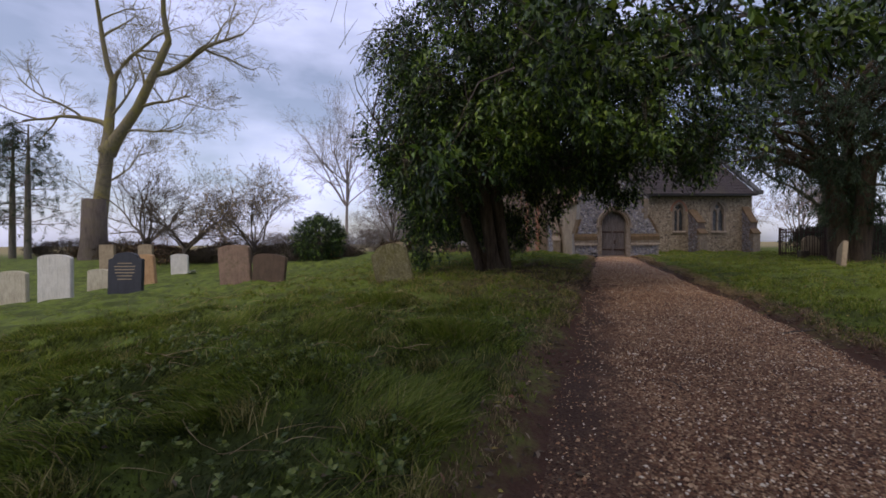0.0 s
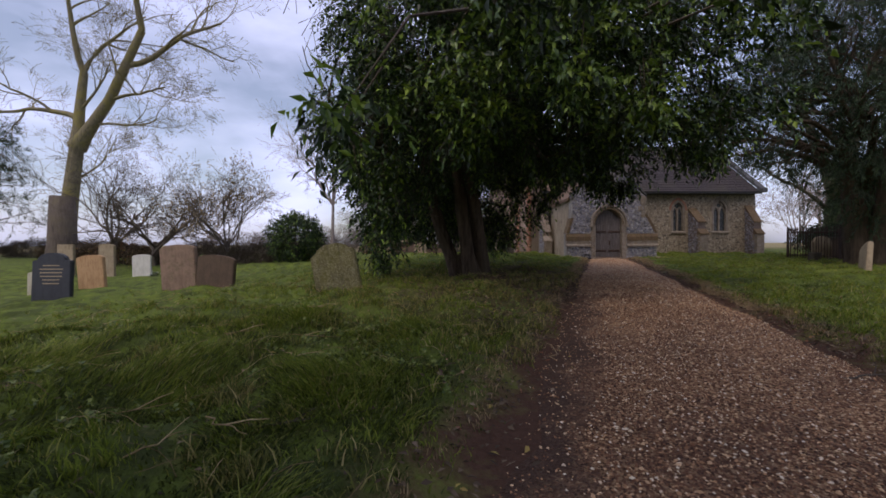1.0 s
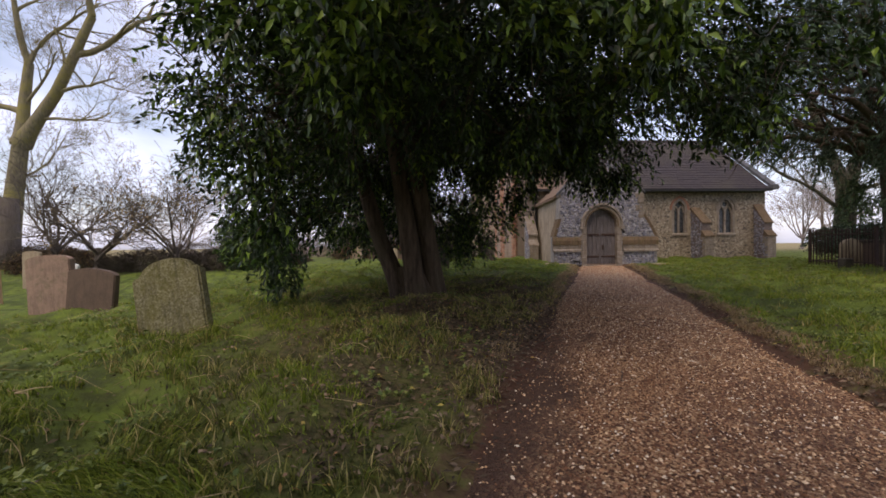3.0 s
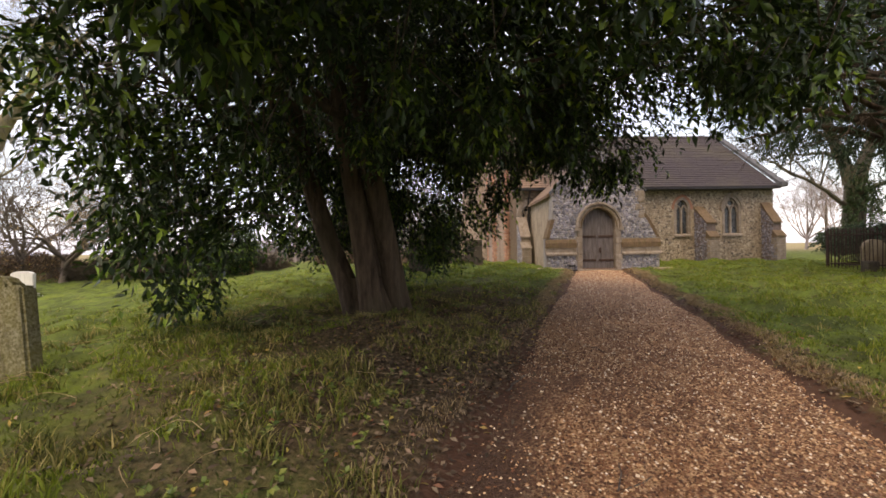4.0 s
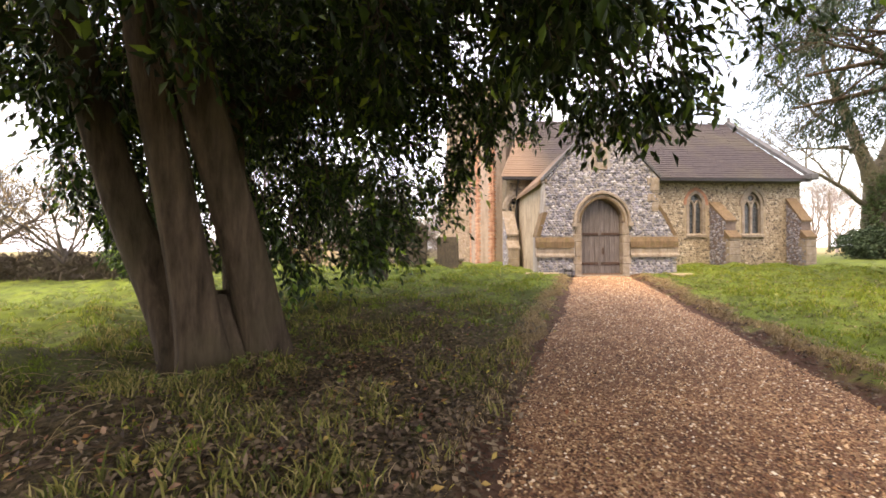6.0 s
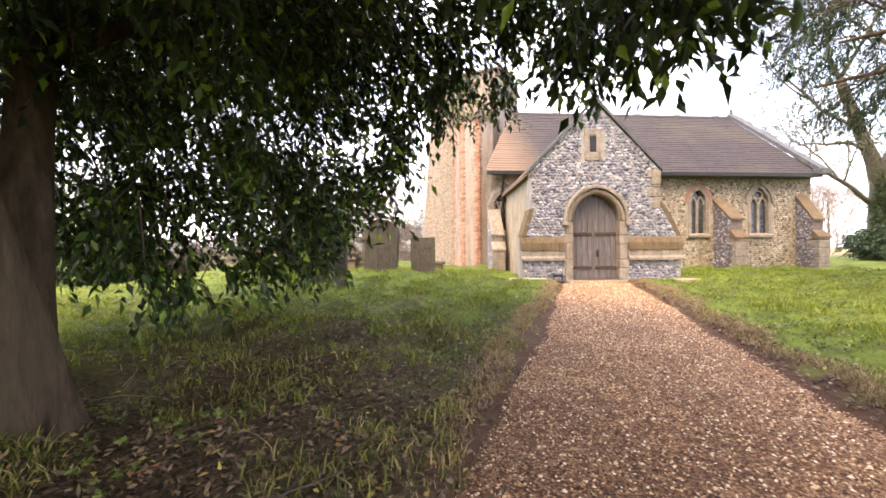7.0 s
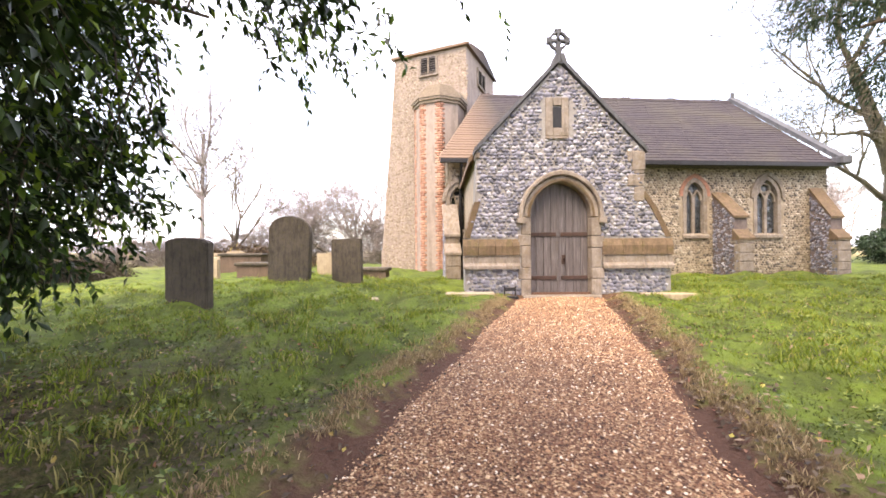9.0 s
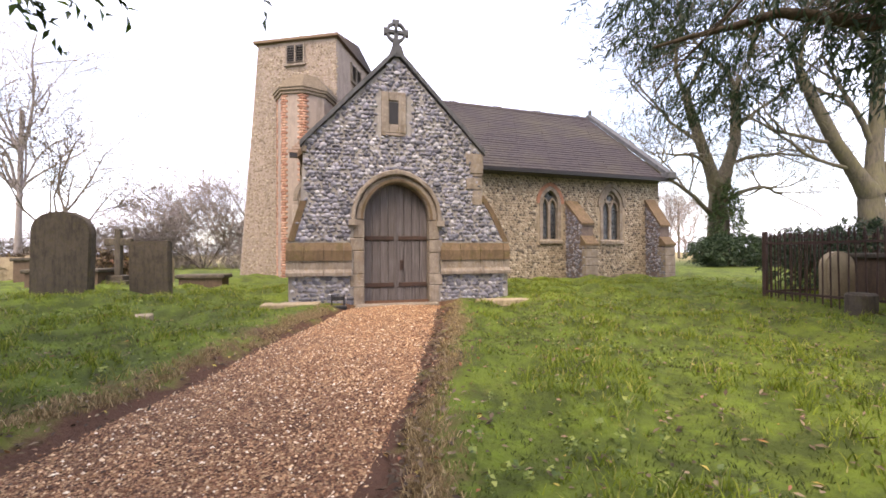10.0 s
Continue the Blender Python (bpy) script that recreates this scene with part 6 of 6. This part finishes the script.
def chest_tomb(label, x, y, lx, ly, h, turn=0.0):
    t = thing("chest_tomb", label, "tomb", at=pose(x, y, gz(x, y), 0, 0, turn))
    bm = bmesh.new()
    box(bm, -lx / 2 + 0.06, lx / 2 - 0.06, -ly / 2 + 0.06, ly / 2 - 0.06, -0.1, h - 0.09)
    part("chest", bm, HEAD["brown"], t)
    bm = bmesh.new()
    box(bm, -lx / 2, lx / 2, -ly / 2, ly / 2, h - 0.09, h)
    bevel(bm, 0.02)
    part("lid", bm, HEAD["dark"], t)


stone_cross(1.15, 22.6)
chest_tomb("low stone ledger tomb with mossy lid", 3.35, 21.4, 1.0, 0.5, 0.22, -6)
chest_tomb("grey chest tomb among the graves", 0.2, 22.6, 1.6, 0.7, 0.42, -6)
chest_tomb("weathered chest tomb out on the grass", -1.6, 25.0, 1.5, 0.7, 0.6, 0)


def railed_tomb():
    """Rusty iron railings round a plot, under the yew."""
    x0, x1, y0, y1 = 13.28, 15.9, 14.8, 16.8
    z = gz(13.5, 16)
    t = thing("tomb_railing", "rusty iron railings with spear heads round a grave plot", "railing", at=pose(0, 0, z))
    H = 1.06
    spear = bmesh.new()
    r = bmesh.ops.create_cone(spear, segments=5, radius1=0.011, radius2=0.011, depth=H)
    bmesh.ops.translate(spear, verts=r["verts"], vec=(0, 0, H / 2 - 0.04))
    r = bmesh.ops.create_cone(spear, segments=5, radius1=0.024, radius2=0.001, depth=0.12)
    bmesh.ops.translate(spear, verts=r["verts"], vec=(0, 0, H + 0.01))
    me = bpy.data.meshes.new("bar")
    spear.to_mesh(me)
    spear.free()
    me.materials.append(M["iron"])
    sides = [((x0, y0), (x1, y0)), ((x0, y1), (x1, y1)), ((x0, y0), (x0, y1)), ((x1, y0), (x1, y1))]
    for a, b in sides:
        n = int(math.dist(a, b) / 0.105)
        for i in range(n + 1):
            u = i / n
            p = part("bar", me, None, t)
            p.matrix_basis = pose(a[0] + (b[0] - a[0]) * u, a[1] + (b[1] - a[1]) * u, rngc.uniform(-0.01, 0.01), rngc.uniform(-1.2, 1.2), rngc.uniform(-1.2, 1.2), 0)
        for zz in (0.12, H - 0.14):
            bm = bmesh.new()
            box(bm, min(a[0], b[0]) - 0.02, max(a[0], b[0]) + 0.02, min(a[1], b[1]) - 0.012, max(a[1], b[1]) + 0.012, zz - 0.016, zz + 0.016)
            part("rail", bm, M["iron"], t)
    for x in (x0, x1):
        for y in (y0, y1):
            bm = bmesh.new()
            box(bm, x - 0.03, x + 0.03, y - 0.03, y + 0.03, -0.05, H + 0.06)
            part("post", bm, M["iron"], t)
    headstone("pale double-topped headstone inside the railings", "tan", 13.95, 16.2, 0.62, 0.8, 0.12, "round")
    headstone("pale headstone inside the railings", "tan", 14.2, 15.2, 0.6, 0.75, 0.12, "segment")
    chest_tomb("dark chest tomb inside the railings", 14.9, 15.9, 0.8, 1.3, 0.75)
    b = thing("stone_block", "square grey stone block beside the railings", "stone", at=pose(12.95, 15.3, gz(12.95, 15.3)))
    bm = bmesh.new()
    box(bm, -0.14, 0.14, -0.12, 0.12, -0.1, 0.27)
    bevel(bm, 0.03)
    part("block", bm, HEAD["dark"], b)
    # clipped yew top behind the railings
    bush("clipped_yew", "low dark clipped bush behind the railings", 16.6, 17.2, 2.6, 0.7, 1.3, 1800, 91, "yew", 0.08)


railed_tomb()


def boot_scraper():
    x, y = PX - 0.92, PY - 0.22
    t = thing("boot_scraper", "small black iron boot scraper by the door", "boot scraper", at=pose(x, y, gz(x, y)))
    for nm, q in (("leg", (-0.1, -0.08, -0.015, 0.015, -0.05, 0.19)), ("leg", (0.08, 0.1, -0.015, 0.015, -0.05, 0.19)), ("blade", (-0.1, 0.1, -0.006, 0.006, 0.1, 0.16)), ("foot", (-0.13, 0.13, -0.07, 0.07, -0.03, 0.02))):
        bm = bmesh.new()
        box(bm, *q)
        bevel(bm, 0.006)
        part(nm, bm, M["black"], t)


def slab(label, x, y, lx, ly, turn):
    t = thing("stone_slab", label, "slab", at=pose(x, y, gz(x, y), 0, 0, turn))
    bm = bmesh.new()
    box(bm, -lx / 2, lx / 2, -ly / 2, ly / 2, -0.08, 0.025)
    bevel(bm, 0.012)
    part("slab", bm, HEAD["tan"], t)


boot_scraper()
slab("grey paving slab at the corner of the porch", PX + HW + 0.35, PY - 0.28, 1.0, 0.34, 3)
slab("grey paving slab at the corner of the porch", PX - HW - 0.15, PY - 0.25, 0.8, 0.3, -4)
slab("small sunken stone among the graves", 4.1, 16.6, 0.34, 0.22, 10)


def telegraph_pole(x, y, h):
    t = thing("telegraph_pole", "thin wooden telegraph pole across the field", "pole", at=pose(x, y, gz(x, y)))
    part("pole", arrays("pole", *tube([(0, 0, -0.2), (0, 0, h)], [0.14, 0.1], 8), True), M["twig"], t)
    bm = bmesh.new()
    box(bm, -0.6, 0.6, -0.05, 0.05, h - 0.5, h - 0.38)
    part("cross_arm", bm, M["twig"], t)


telegraph_pole(43.3, 50.0, 6.5)


def flowers(x, y):
    rng = np.random.default_rng(5)
    t = thing("grave_flowers", "small bunch of pale flowers at a grave", "flowers", at=pose(x, y, gz(x, y)))
    n = 26
    P = np.stack([rng.normal(0, 0.13, n), rng.normal(0, 0.07, n), rng.uniform(0.05, 0.16, n)], 1)
    tagged(part("leafage", arrays("leafage", *sprays(rng, P, rng.normal(0, 1, P.shape), 5, 0.07, 0.03, 0.08)), M["ivy"], t), kind="stuff")
    tagged(part("bloom", arrays("bloom", *sprays(rng, P + np.array([0, 0, 0.04]), rng.normal(0, 1, P.shape), 5, 0.035, 0.03, 0.02)), HEAD["white"], t), kind="stuff")


flowers(-12.0, 18.8)


def fallen_stick(label, x, y, turn, length, seed, mat="twig", up=0.012):
    rng = np.random.default_rng(seed)
    t = thing("fallen_stick", label, "stick", "sticks", pose(x, y, gz(x, y) + up, 0, 0, turn))
    P = [np.array([u * length, rng.normal(0, 0.015), 0.012 + 0.01 * math.sin(3 * u)]) for u in np.linspace(-0.5, 0.5, 7)]
    thick = 0.6 if mat == "straw" else 1.0
    ch = [tube(P, [q * thick for q in (0.007, 0.007, 0.006, 0.006, 0.005, 0.004, 0.002)], 5)]
    q = P[3]
    ch.append(tube([q, q + np.array([0.1, 0.06, 0.03]), q + np.array([0.16, 0.12, 0.03])], [0.004, 0.003, 0.002], 4))
    part("stick", arrays("stick", *merge(ch), True), M[mat], t)


for i, (x, y, tn, ln) in enumerate(((-0.9, 2.2, -20, 0.5), (1.9, 2.7, 75, 0.35), (0.35, 3.4, 15, 0.4), (3.6, 3.0, -5, 0.45), (3.9, 4.3, 10, 0.5), (3.2, 6.6, 30, 0.45), (3.0, 7.9, 60, 0.35), (3.9, 8.6, 100, 0.25), (3.2, 10.3, 40, 0.5), (4.1, 11.6, 60, 0.4), (2.2, 11.2, -15, 0.5), (-1.5, 3.6, 30, 0.4))):
    fallen_stick("thin fallen stick lying on the ground", x, y, tn, ln, 200 + i)
for i, (x, y, tn, ln) in enumerate(((-0.27, 5.20, -20, 0.72), (-0.62, 3.66, 28, 0.34), (-1.66, 3.10, -27, 0.56), (-0.14, 3.18, 53, 0.23), (0.08, 3.30, -38, 0.38), (-0.94, 2.47, 39, 0.11), (-0.70, 4.86, 7, 0.24), (-0.43, 6.03, -30, 0.37), (-0.01, 4.35, -42, 0.37), (1.89, 4.70, 65, 0.28))):
    fallen_stick("pale bleached stick lying in the grass", x, y, tn, ln, 240 + i, "straw", 0.04)


# ---- grass, litter ----
def blades(name, label, rng, x, y, h, w, mat, per=3, comb=0.0):
    n = len(x)
    z = land(x, y)
    x, y, z, h, w = (np.repeat(v, per) for v in (x, y, z, h, w))
    k = n * per
    a, b = rng.uniform(0, 6.283, k), rng.uniform(0, 6.283, k)
    x, y = x + rng.normal(0, 0.02, k), y + rng.normal(0, 0.02, k)
    h = h * rng.uniform(0.6, 1.3, k)
    lean = h * rng.uniform(0.2, 1.1, k)
    if comb:          # neighbouring blades lie over the same way
        b = 5.6 + 1.6 * np.sin(0.9 * x + 0.4) * np.sin(1.1 * y) + 0.9 * np.sin(3.3 * x - 2.1 * y) + rng.normal(0, 0.7, k)
        lean = h * rng.uniform(0.7, 1.9, k)
    base = np.stack([x, y, z - 0.008], 1)
    side = np.stack([np.cos(a), np.sin(a), np.zeros(k)], 1) * w[:, None]
    mid = base + np.stack([np.cos(b) * lean * 0.35, np.sin(b) * lean * 0.35, h * 0.6], 1)
    tip = base + np.stack([np.cos(b) * lean, np.sin(b) * lean, h], 1)
    V = np.stack([base - side, base + side, mid + side * 0.7, mid - side * 0.7, tip], 1).reshape(-1, 3)
    F = (np.array([[0, 1, 2], [0, 2, 3], [3, 2, 4]])[None] + np.arange(k)[:, None, None] * 5).reshape(-1, 3)
    return tagged(part(name, arrays(name, V, F), M[mat]), label, "grass", kind="stuff")


def off_path(x, y):
    return np.maximum(path_left(y) - x, x - path_right(y))


def clear(x, y):
    return ~((np.abs(x - PX) < HW + 0.5) & (y > 17.4)) & ~((y > 21.0) & (x > 4.6))


def turf():
    rng = np.random.default_rng(9)
    n = 88000
    # thicker near the walk, thinner away from it
    y = rng.uniform(0.4, 21.5, n)
    s = rng.normal(0, 1, n)
    cx = (path_left(y) + path_right(y)) / 2
    x = cx + np.sign(s) * 1.2 + s * (2.6 + 0.12 * y)
    lit = np.exp(-(((x - 2.7) / 1.75) ** 2 + ((y - 9.3) / 3.7) ** 2) ** 2)
    keep = (off_path(x, y) > 0.05 + 0.15 * rng.uniform(0, 1, n)) & clear(x, y) & (rng.uniform(0, 1, n) > lit * 0.82) & (x > -11) & (x < 17)
    x, y = x[keep], y[keep]
    tuft = 0.5 + 0.5 * np.sin(2.1 * x + 1.3 * y) * np.sin(1.7 * y - 0.9 * x)
    h = 0.020 + 0.034 * tuft * rng.uniform(0.3, 1, len(x))
    # hollows get the dark blades, so their shade is in the colour
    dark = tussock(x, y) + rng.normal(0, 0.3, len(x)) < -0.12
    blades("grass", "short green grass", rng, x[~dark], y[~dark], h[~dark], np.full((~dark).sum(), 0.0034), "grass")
    blades("moss_grass", "dark mossy grass with hollow shade in its colour", rng, x[dark], y[dark], h[dark] * 0.8, np.full(dark.sum(), 0.0036), "grass_dark")
    # thick matted sward beside the first steps
    n = 52000
    y = 0.75 + 5.2 * rng.uniform(0, 1, n) ** 1.5
    x = path_left(y) - 0.35 - rng.uniform(0, 1, n) * (1.3 + 1.05 * y)
    wave = np.sin(3.1 * x + 1.7 * y) * np.sin(2.3 * y - 1.9 * x) + 0.6 * np.sin(7.1 * x + 1) * np.sin(6.3 * y)
    k = clear(x, y) & (wave + rng.normal(0, 0.3, n) > -0.55)
    x, y, wave = x[k], y[k], wave[k]
    h = (0.026 + 0.062 * np.clip(wave + 0.4, 0, 1.3)) * rng.uniform(0.6, 1.3, len(x))
    # low spots of the sward carry painted shade too
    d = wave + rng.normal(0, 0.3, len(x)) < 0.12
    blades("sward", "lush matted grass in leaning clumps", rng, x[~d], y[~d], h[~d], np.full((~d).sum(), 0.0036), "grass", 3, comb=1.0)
    blades("shaded_sward", "dark sward grass with hollow shade in its colour", rng, x[d], y[d], h[d], np.full(d.sum(), 0.0036), "grass_dark", 3, comb=1.0)
    # longer tufts
    n = 36000
    y = rng.uniform(0.4, 20.5, n)
    s = rng.normal(0, 1, n)
    cx = (path_left(y) + path_right(y)) / 2
    x = cx + np.sign(s) * 1.4 + s * (2.6 + 0.12 * y)
    clump = tussock(x, y)
    lit = np.exp(-(((x - 2.7) / 1.75) ** 2 + ((y - 9.3) / 3.7) ** 2) ** 2)
    k = (clump > 0.12) & (off_path(x, y) > 0.3) & clear(x, y) & (rng.uniform(0, 1, n) > lit * 0.95) & (x > -11) & (x < 17)
    blades("grass_tufts", "longer tussocky grass", rng, x[k], y[k], 0.035 + 0.065 * rng.uniform(0, 1, k.sum()) ** 2, np.full(k.sum(), 0.0042), "grass", 8)
    # a few long arching tufts, some at the edge of the gravel
    tx, ty = [], []
    for qx, qy, k in ((0.36, 1.42, 60), (0.12, 1.95, 34), (0.02, 2.3, 26), (-0.55, 2.1, 40), (-1.3, 2.7, 40), (-0.9, 1.5, 44), (-2.2, 3.3, 44), (0.3, 3.0, 26), (-0.2, 3.9, 34), (-1.1, 4.4, 40), (-2.9, 4.9, 40), (0.4, 4.9, 26)):
        tx.append(qx + rng.normal(0, 0.05, k))
        ty.append(qy + rng.normal(0, 0.05, k))
    tx, ty = np.concatenate(tx), np.concatenate(ty)
    blades("arching_tufts", "long arching half-bleached grass tufts", rng, tx, ty, rng.uniform(0.06, 0.13, len(tx)), np.full(len(tx), 0.0034), "tuft", 5)
    # long pale stems lying in the turf
    n = 900
    y = 0.6 + 11.4 * rng.uniform(0, 1, n) ** 1.6
    x = rng.uniform(-4.5, 3.0, n)
    k = off_path(x, y) > 0.3
    x, y = x[k], y[k]
    n = len(x)
    q = rng.uniform(0, 6.283, n)
    ln = rng.uniform(0.12, 0.38, n)
    chunks = []
    for i in range(n):
        us = np.linspace(0, 1, 5)
        px, py = x[i] + np.cos(q[i] + 0.5 * us) * ln[i] * us, y[i] + np.sin(q[i] + 0.5 * us) * ln[i] * us
        pz = land(px, py) + 0.035 + 0.03 * np.sin(us * 3.1)
        chunks.append(tube(np.stack([px, py, pz], 1), [0.0022, 0.002, 0.0018, 0.0014, 0.0008], 3))
    v, f = merge(chunks)
    tagged(part("fallen_stems", arrays("fallen_stems", v, f), M["straw"]), "pale dead grass stems lying in the turf", "grass", kind="stuff")
    # small round-leaved weeds
    n = 12000
    y = 0.5 + 17.5 * rng.uniform(0, 1, n) ** 1.7
    x = rng.uniform(-6, 12.0, n) * (0.35 + 0.65 * y / 18) + 0.3
    k = (off_path(x, y) > 0.35) & clear(x, y) & (np.sin(1.9 * x + 0.8) * np.sin(1.6 * y) + rng.normal(0, 0.3, n) > 0.25)
    P = np.stack([x[k], y[k], land(x[k], y[k]) + 0.03], 1)
    v, f = sprays(rng, P, np.stack([rng.normal(0, 0.3, len(P)), rng.normal(0, 0.3, len(P)), np.ones(len(P))], 1), 7, 0.032, 0.026, 0.05, 0.1, 1.6)
    tagged(part("low_weeds", arrays("low_weeds", v, f), M["weed"]), "small round-leaved weeds among the grass", "weeds", kind="stuff")
    # dry fringe along both edges of the gravel
    m = 13000
    y = rng.uniform(0.5, 17.6, m)
    side = rng.uniform(0, 1, m) < 0.5
    o = 0.13 + 0.10 * np.sin(2.9 * y + 3 * side) * np.sin(1.7 * y) + np.abs(rng.normal(0, 0.09, m))
    x = np.where(side, path_left(y) - o, path_right(y) + o)
    k = rng.uniform(0, 1, m) < (0.35 + 0.65 * np.sin(1.3 * y + side * 2) ** 2) * np.where(side & (y > 1.2) & (y < 10.5), 0.22, np.where(y < 6, 0.5, 1.0))
    blades("dry_grass", "bleached dry grass fringe along the path", rng, x[k], y[k], 0.02 + 0.03 * rng.uniform(0, 1, k.sum()), np.full(k.sum(), 0.003), "straw", 5)
    # sprawling half-bleached tufts among the dead leaves
    n = 3000
    y, x = rng.normal(8.4, 2.9, n), rng.normal(1.8, 1.6, n)
    k = (off_path(x, y) > 0.1) & clear(x, y) & (np.sin(2.9 * x + 0.4) * np.sin(2.3 * y) + 0.5 * np.sin(6.1 * x + y) * np.sin(5.3 * y) > 0.0)
    x, y = np.repeat(x[k], 5), np.repeat(y[k], 5)
    x, y = x + rng.normal(0, 0.035, len(x)), y + rng.normal(0, 0.035, len(x))
    blades("shade_tufts", "sprawling olive tufts among dead leaves", rng, x, y, rng.uniform(0.05, 0.10, len(x)), np.full(len(x), 0.0045), "tuft", 4)


def litter():
    rng = np.random.default_rng(19)
    n = 31000
    a, r = rng.uniform(0, 6.283, n), np.abs(rng.normal(0, 2.1, n))
    x, y = 2.6 + np.cos(a) * r * 0.8, 9.5 + np.sin(a) * r * 1.65
    m, e = 5000, 4200
    ye = rng.uniform(0.5, 17.3, e)
    xe = np.where(rng.uniform(0, 1, e) < 0.6, path_right(ye) + np.abs(rng.normal(0.02, 0.16, e)), path_left(ye) - rng.normal(0.08, 0.16, e))
    x, y = np.concatenate([x, rng.uniform(-6, 12, m), xe, rng.normal(13.6, 1.6, 2200), rng.uniform(6.5, 13.5, 2600)]), np.concatenate([y, rng.uniform(0.5, 17, m), ye, rng.normal(13.0, 1.3, 2200), rng.uniform(11.0, 17.5, 2600)])
    k = ((off_path(x, y) > 0.0) | ((rng.uniform(0, 1, len(x)) < 0.3 * np.exp(4 * off_path(x, y))) & (off_path(x, y) > -0.7))) & clear(x, y)
    x, y = x[k], y[k]
    n = len(x)
    base = np.stack([x, y, land(x, y) + rng.uniform(0.004, 0.03, n)], 1)
    al = np.stack([rng.normal(0, 1, n), rng.normal(0, 1, n), rng.normal(0, 0.25, n)], 1)
    up = np.stack([rng.normal(0, 0.4, n), rng.normal(0, 0.4, n), np.ones(n)], 1)
    v, f = leaves(base, al, up, rng.uniform(0.026, 0.058, n), rng.uniform(0.012, 0.026, n), 0.1)
    tagged(part("leaf_litter", arrays("leaf_litter", v, f), M["litter"]), "fallen brown leaves under the evergreen", "leaves", kind="stuff")


turf()
litter()
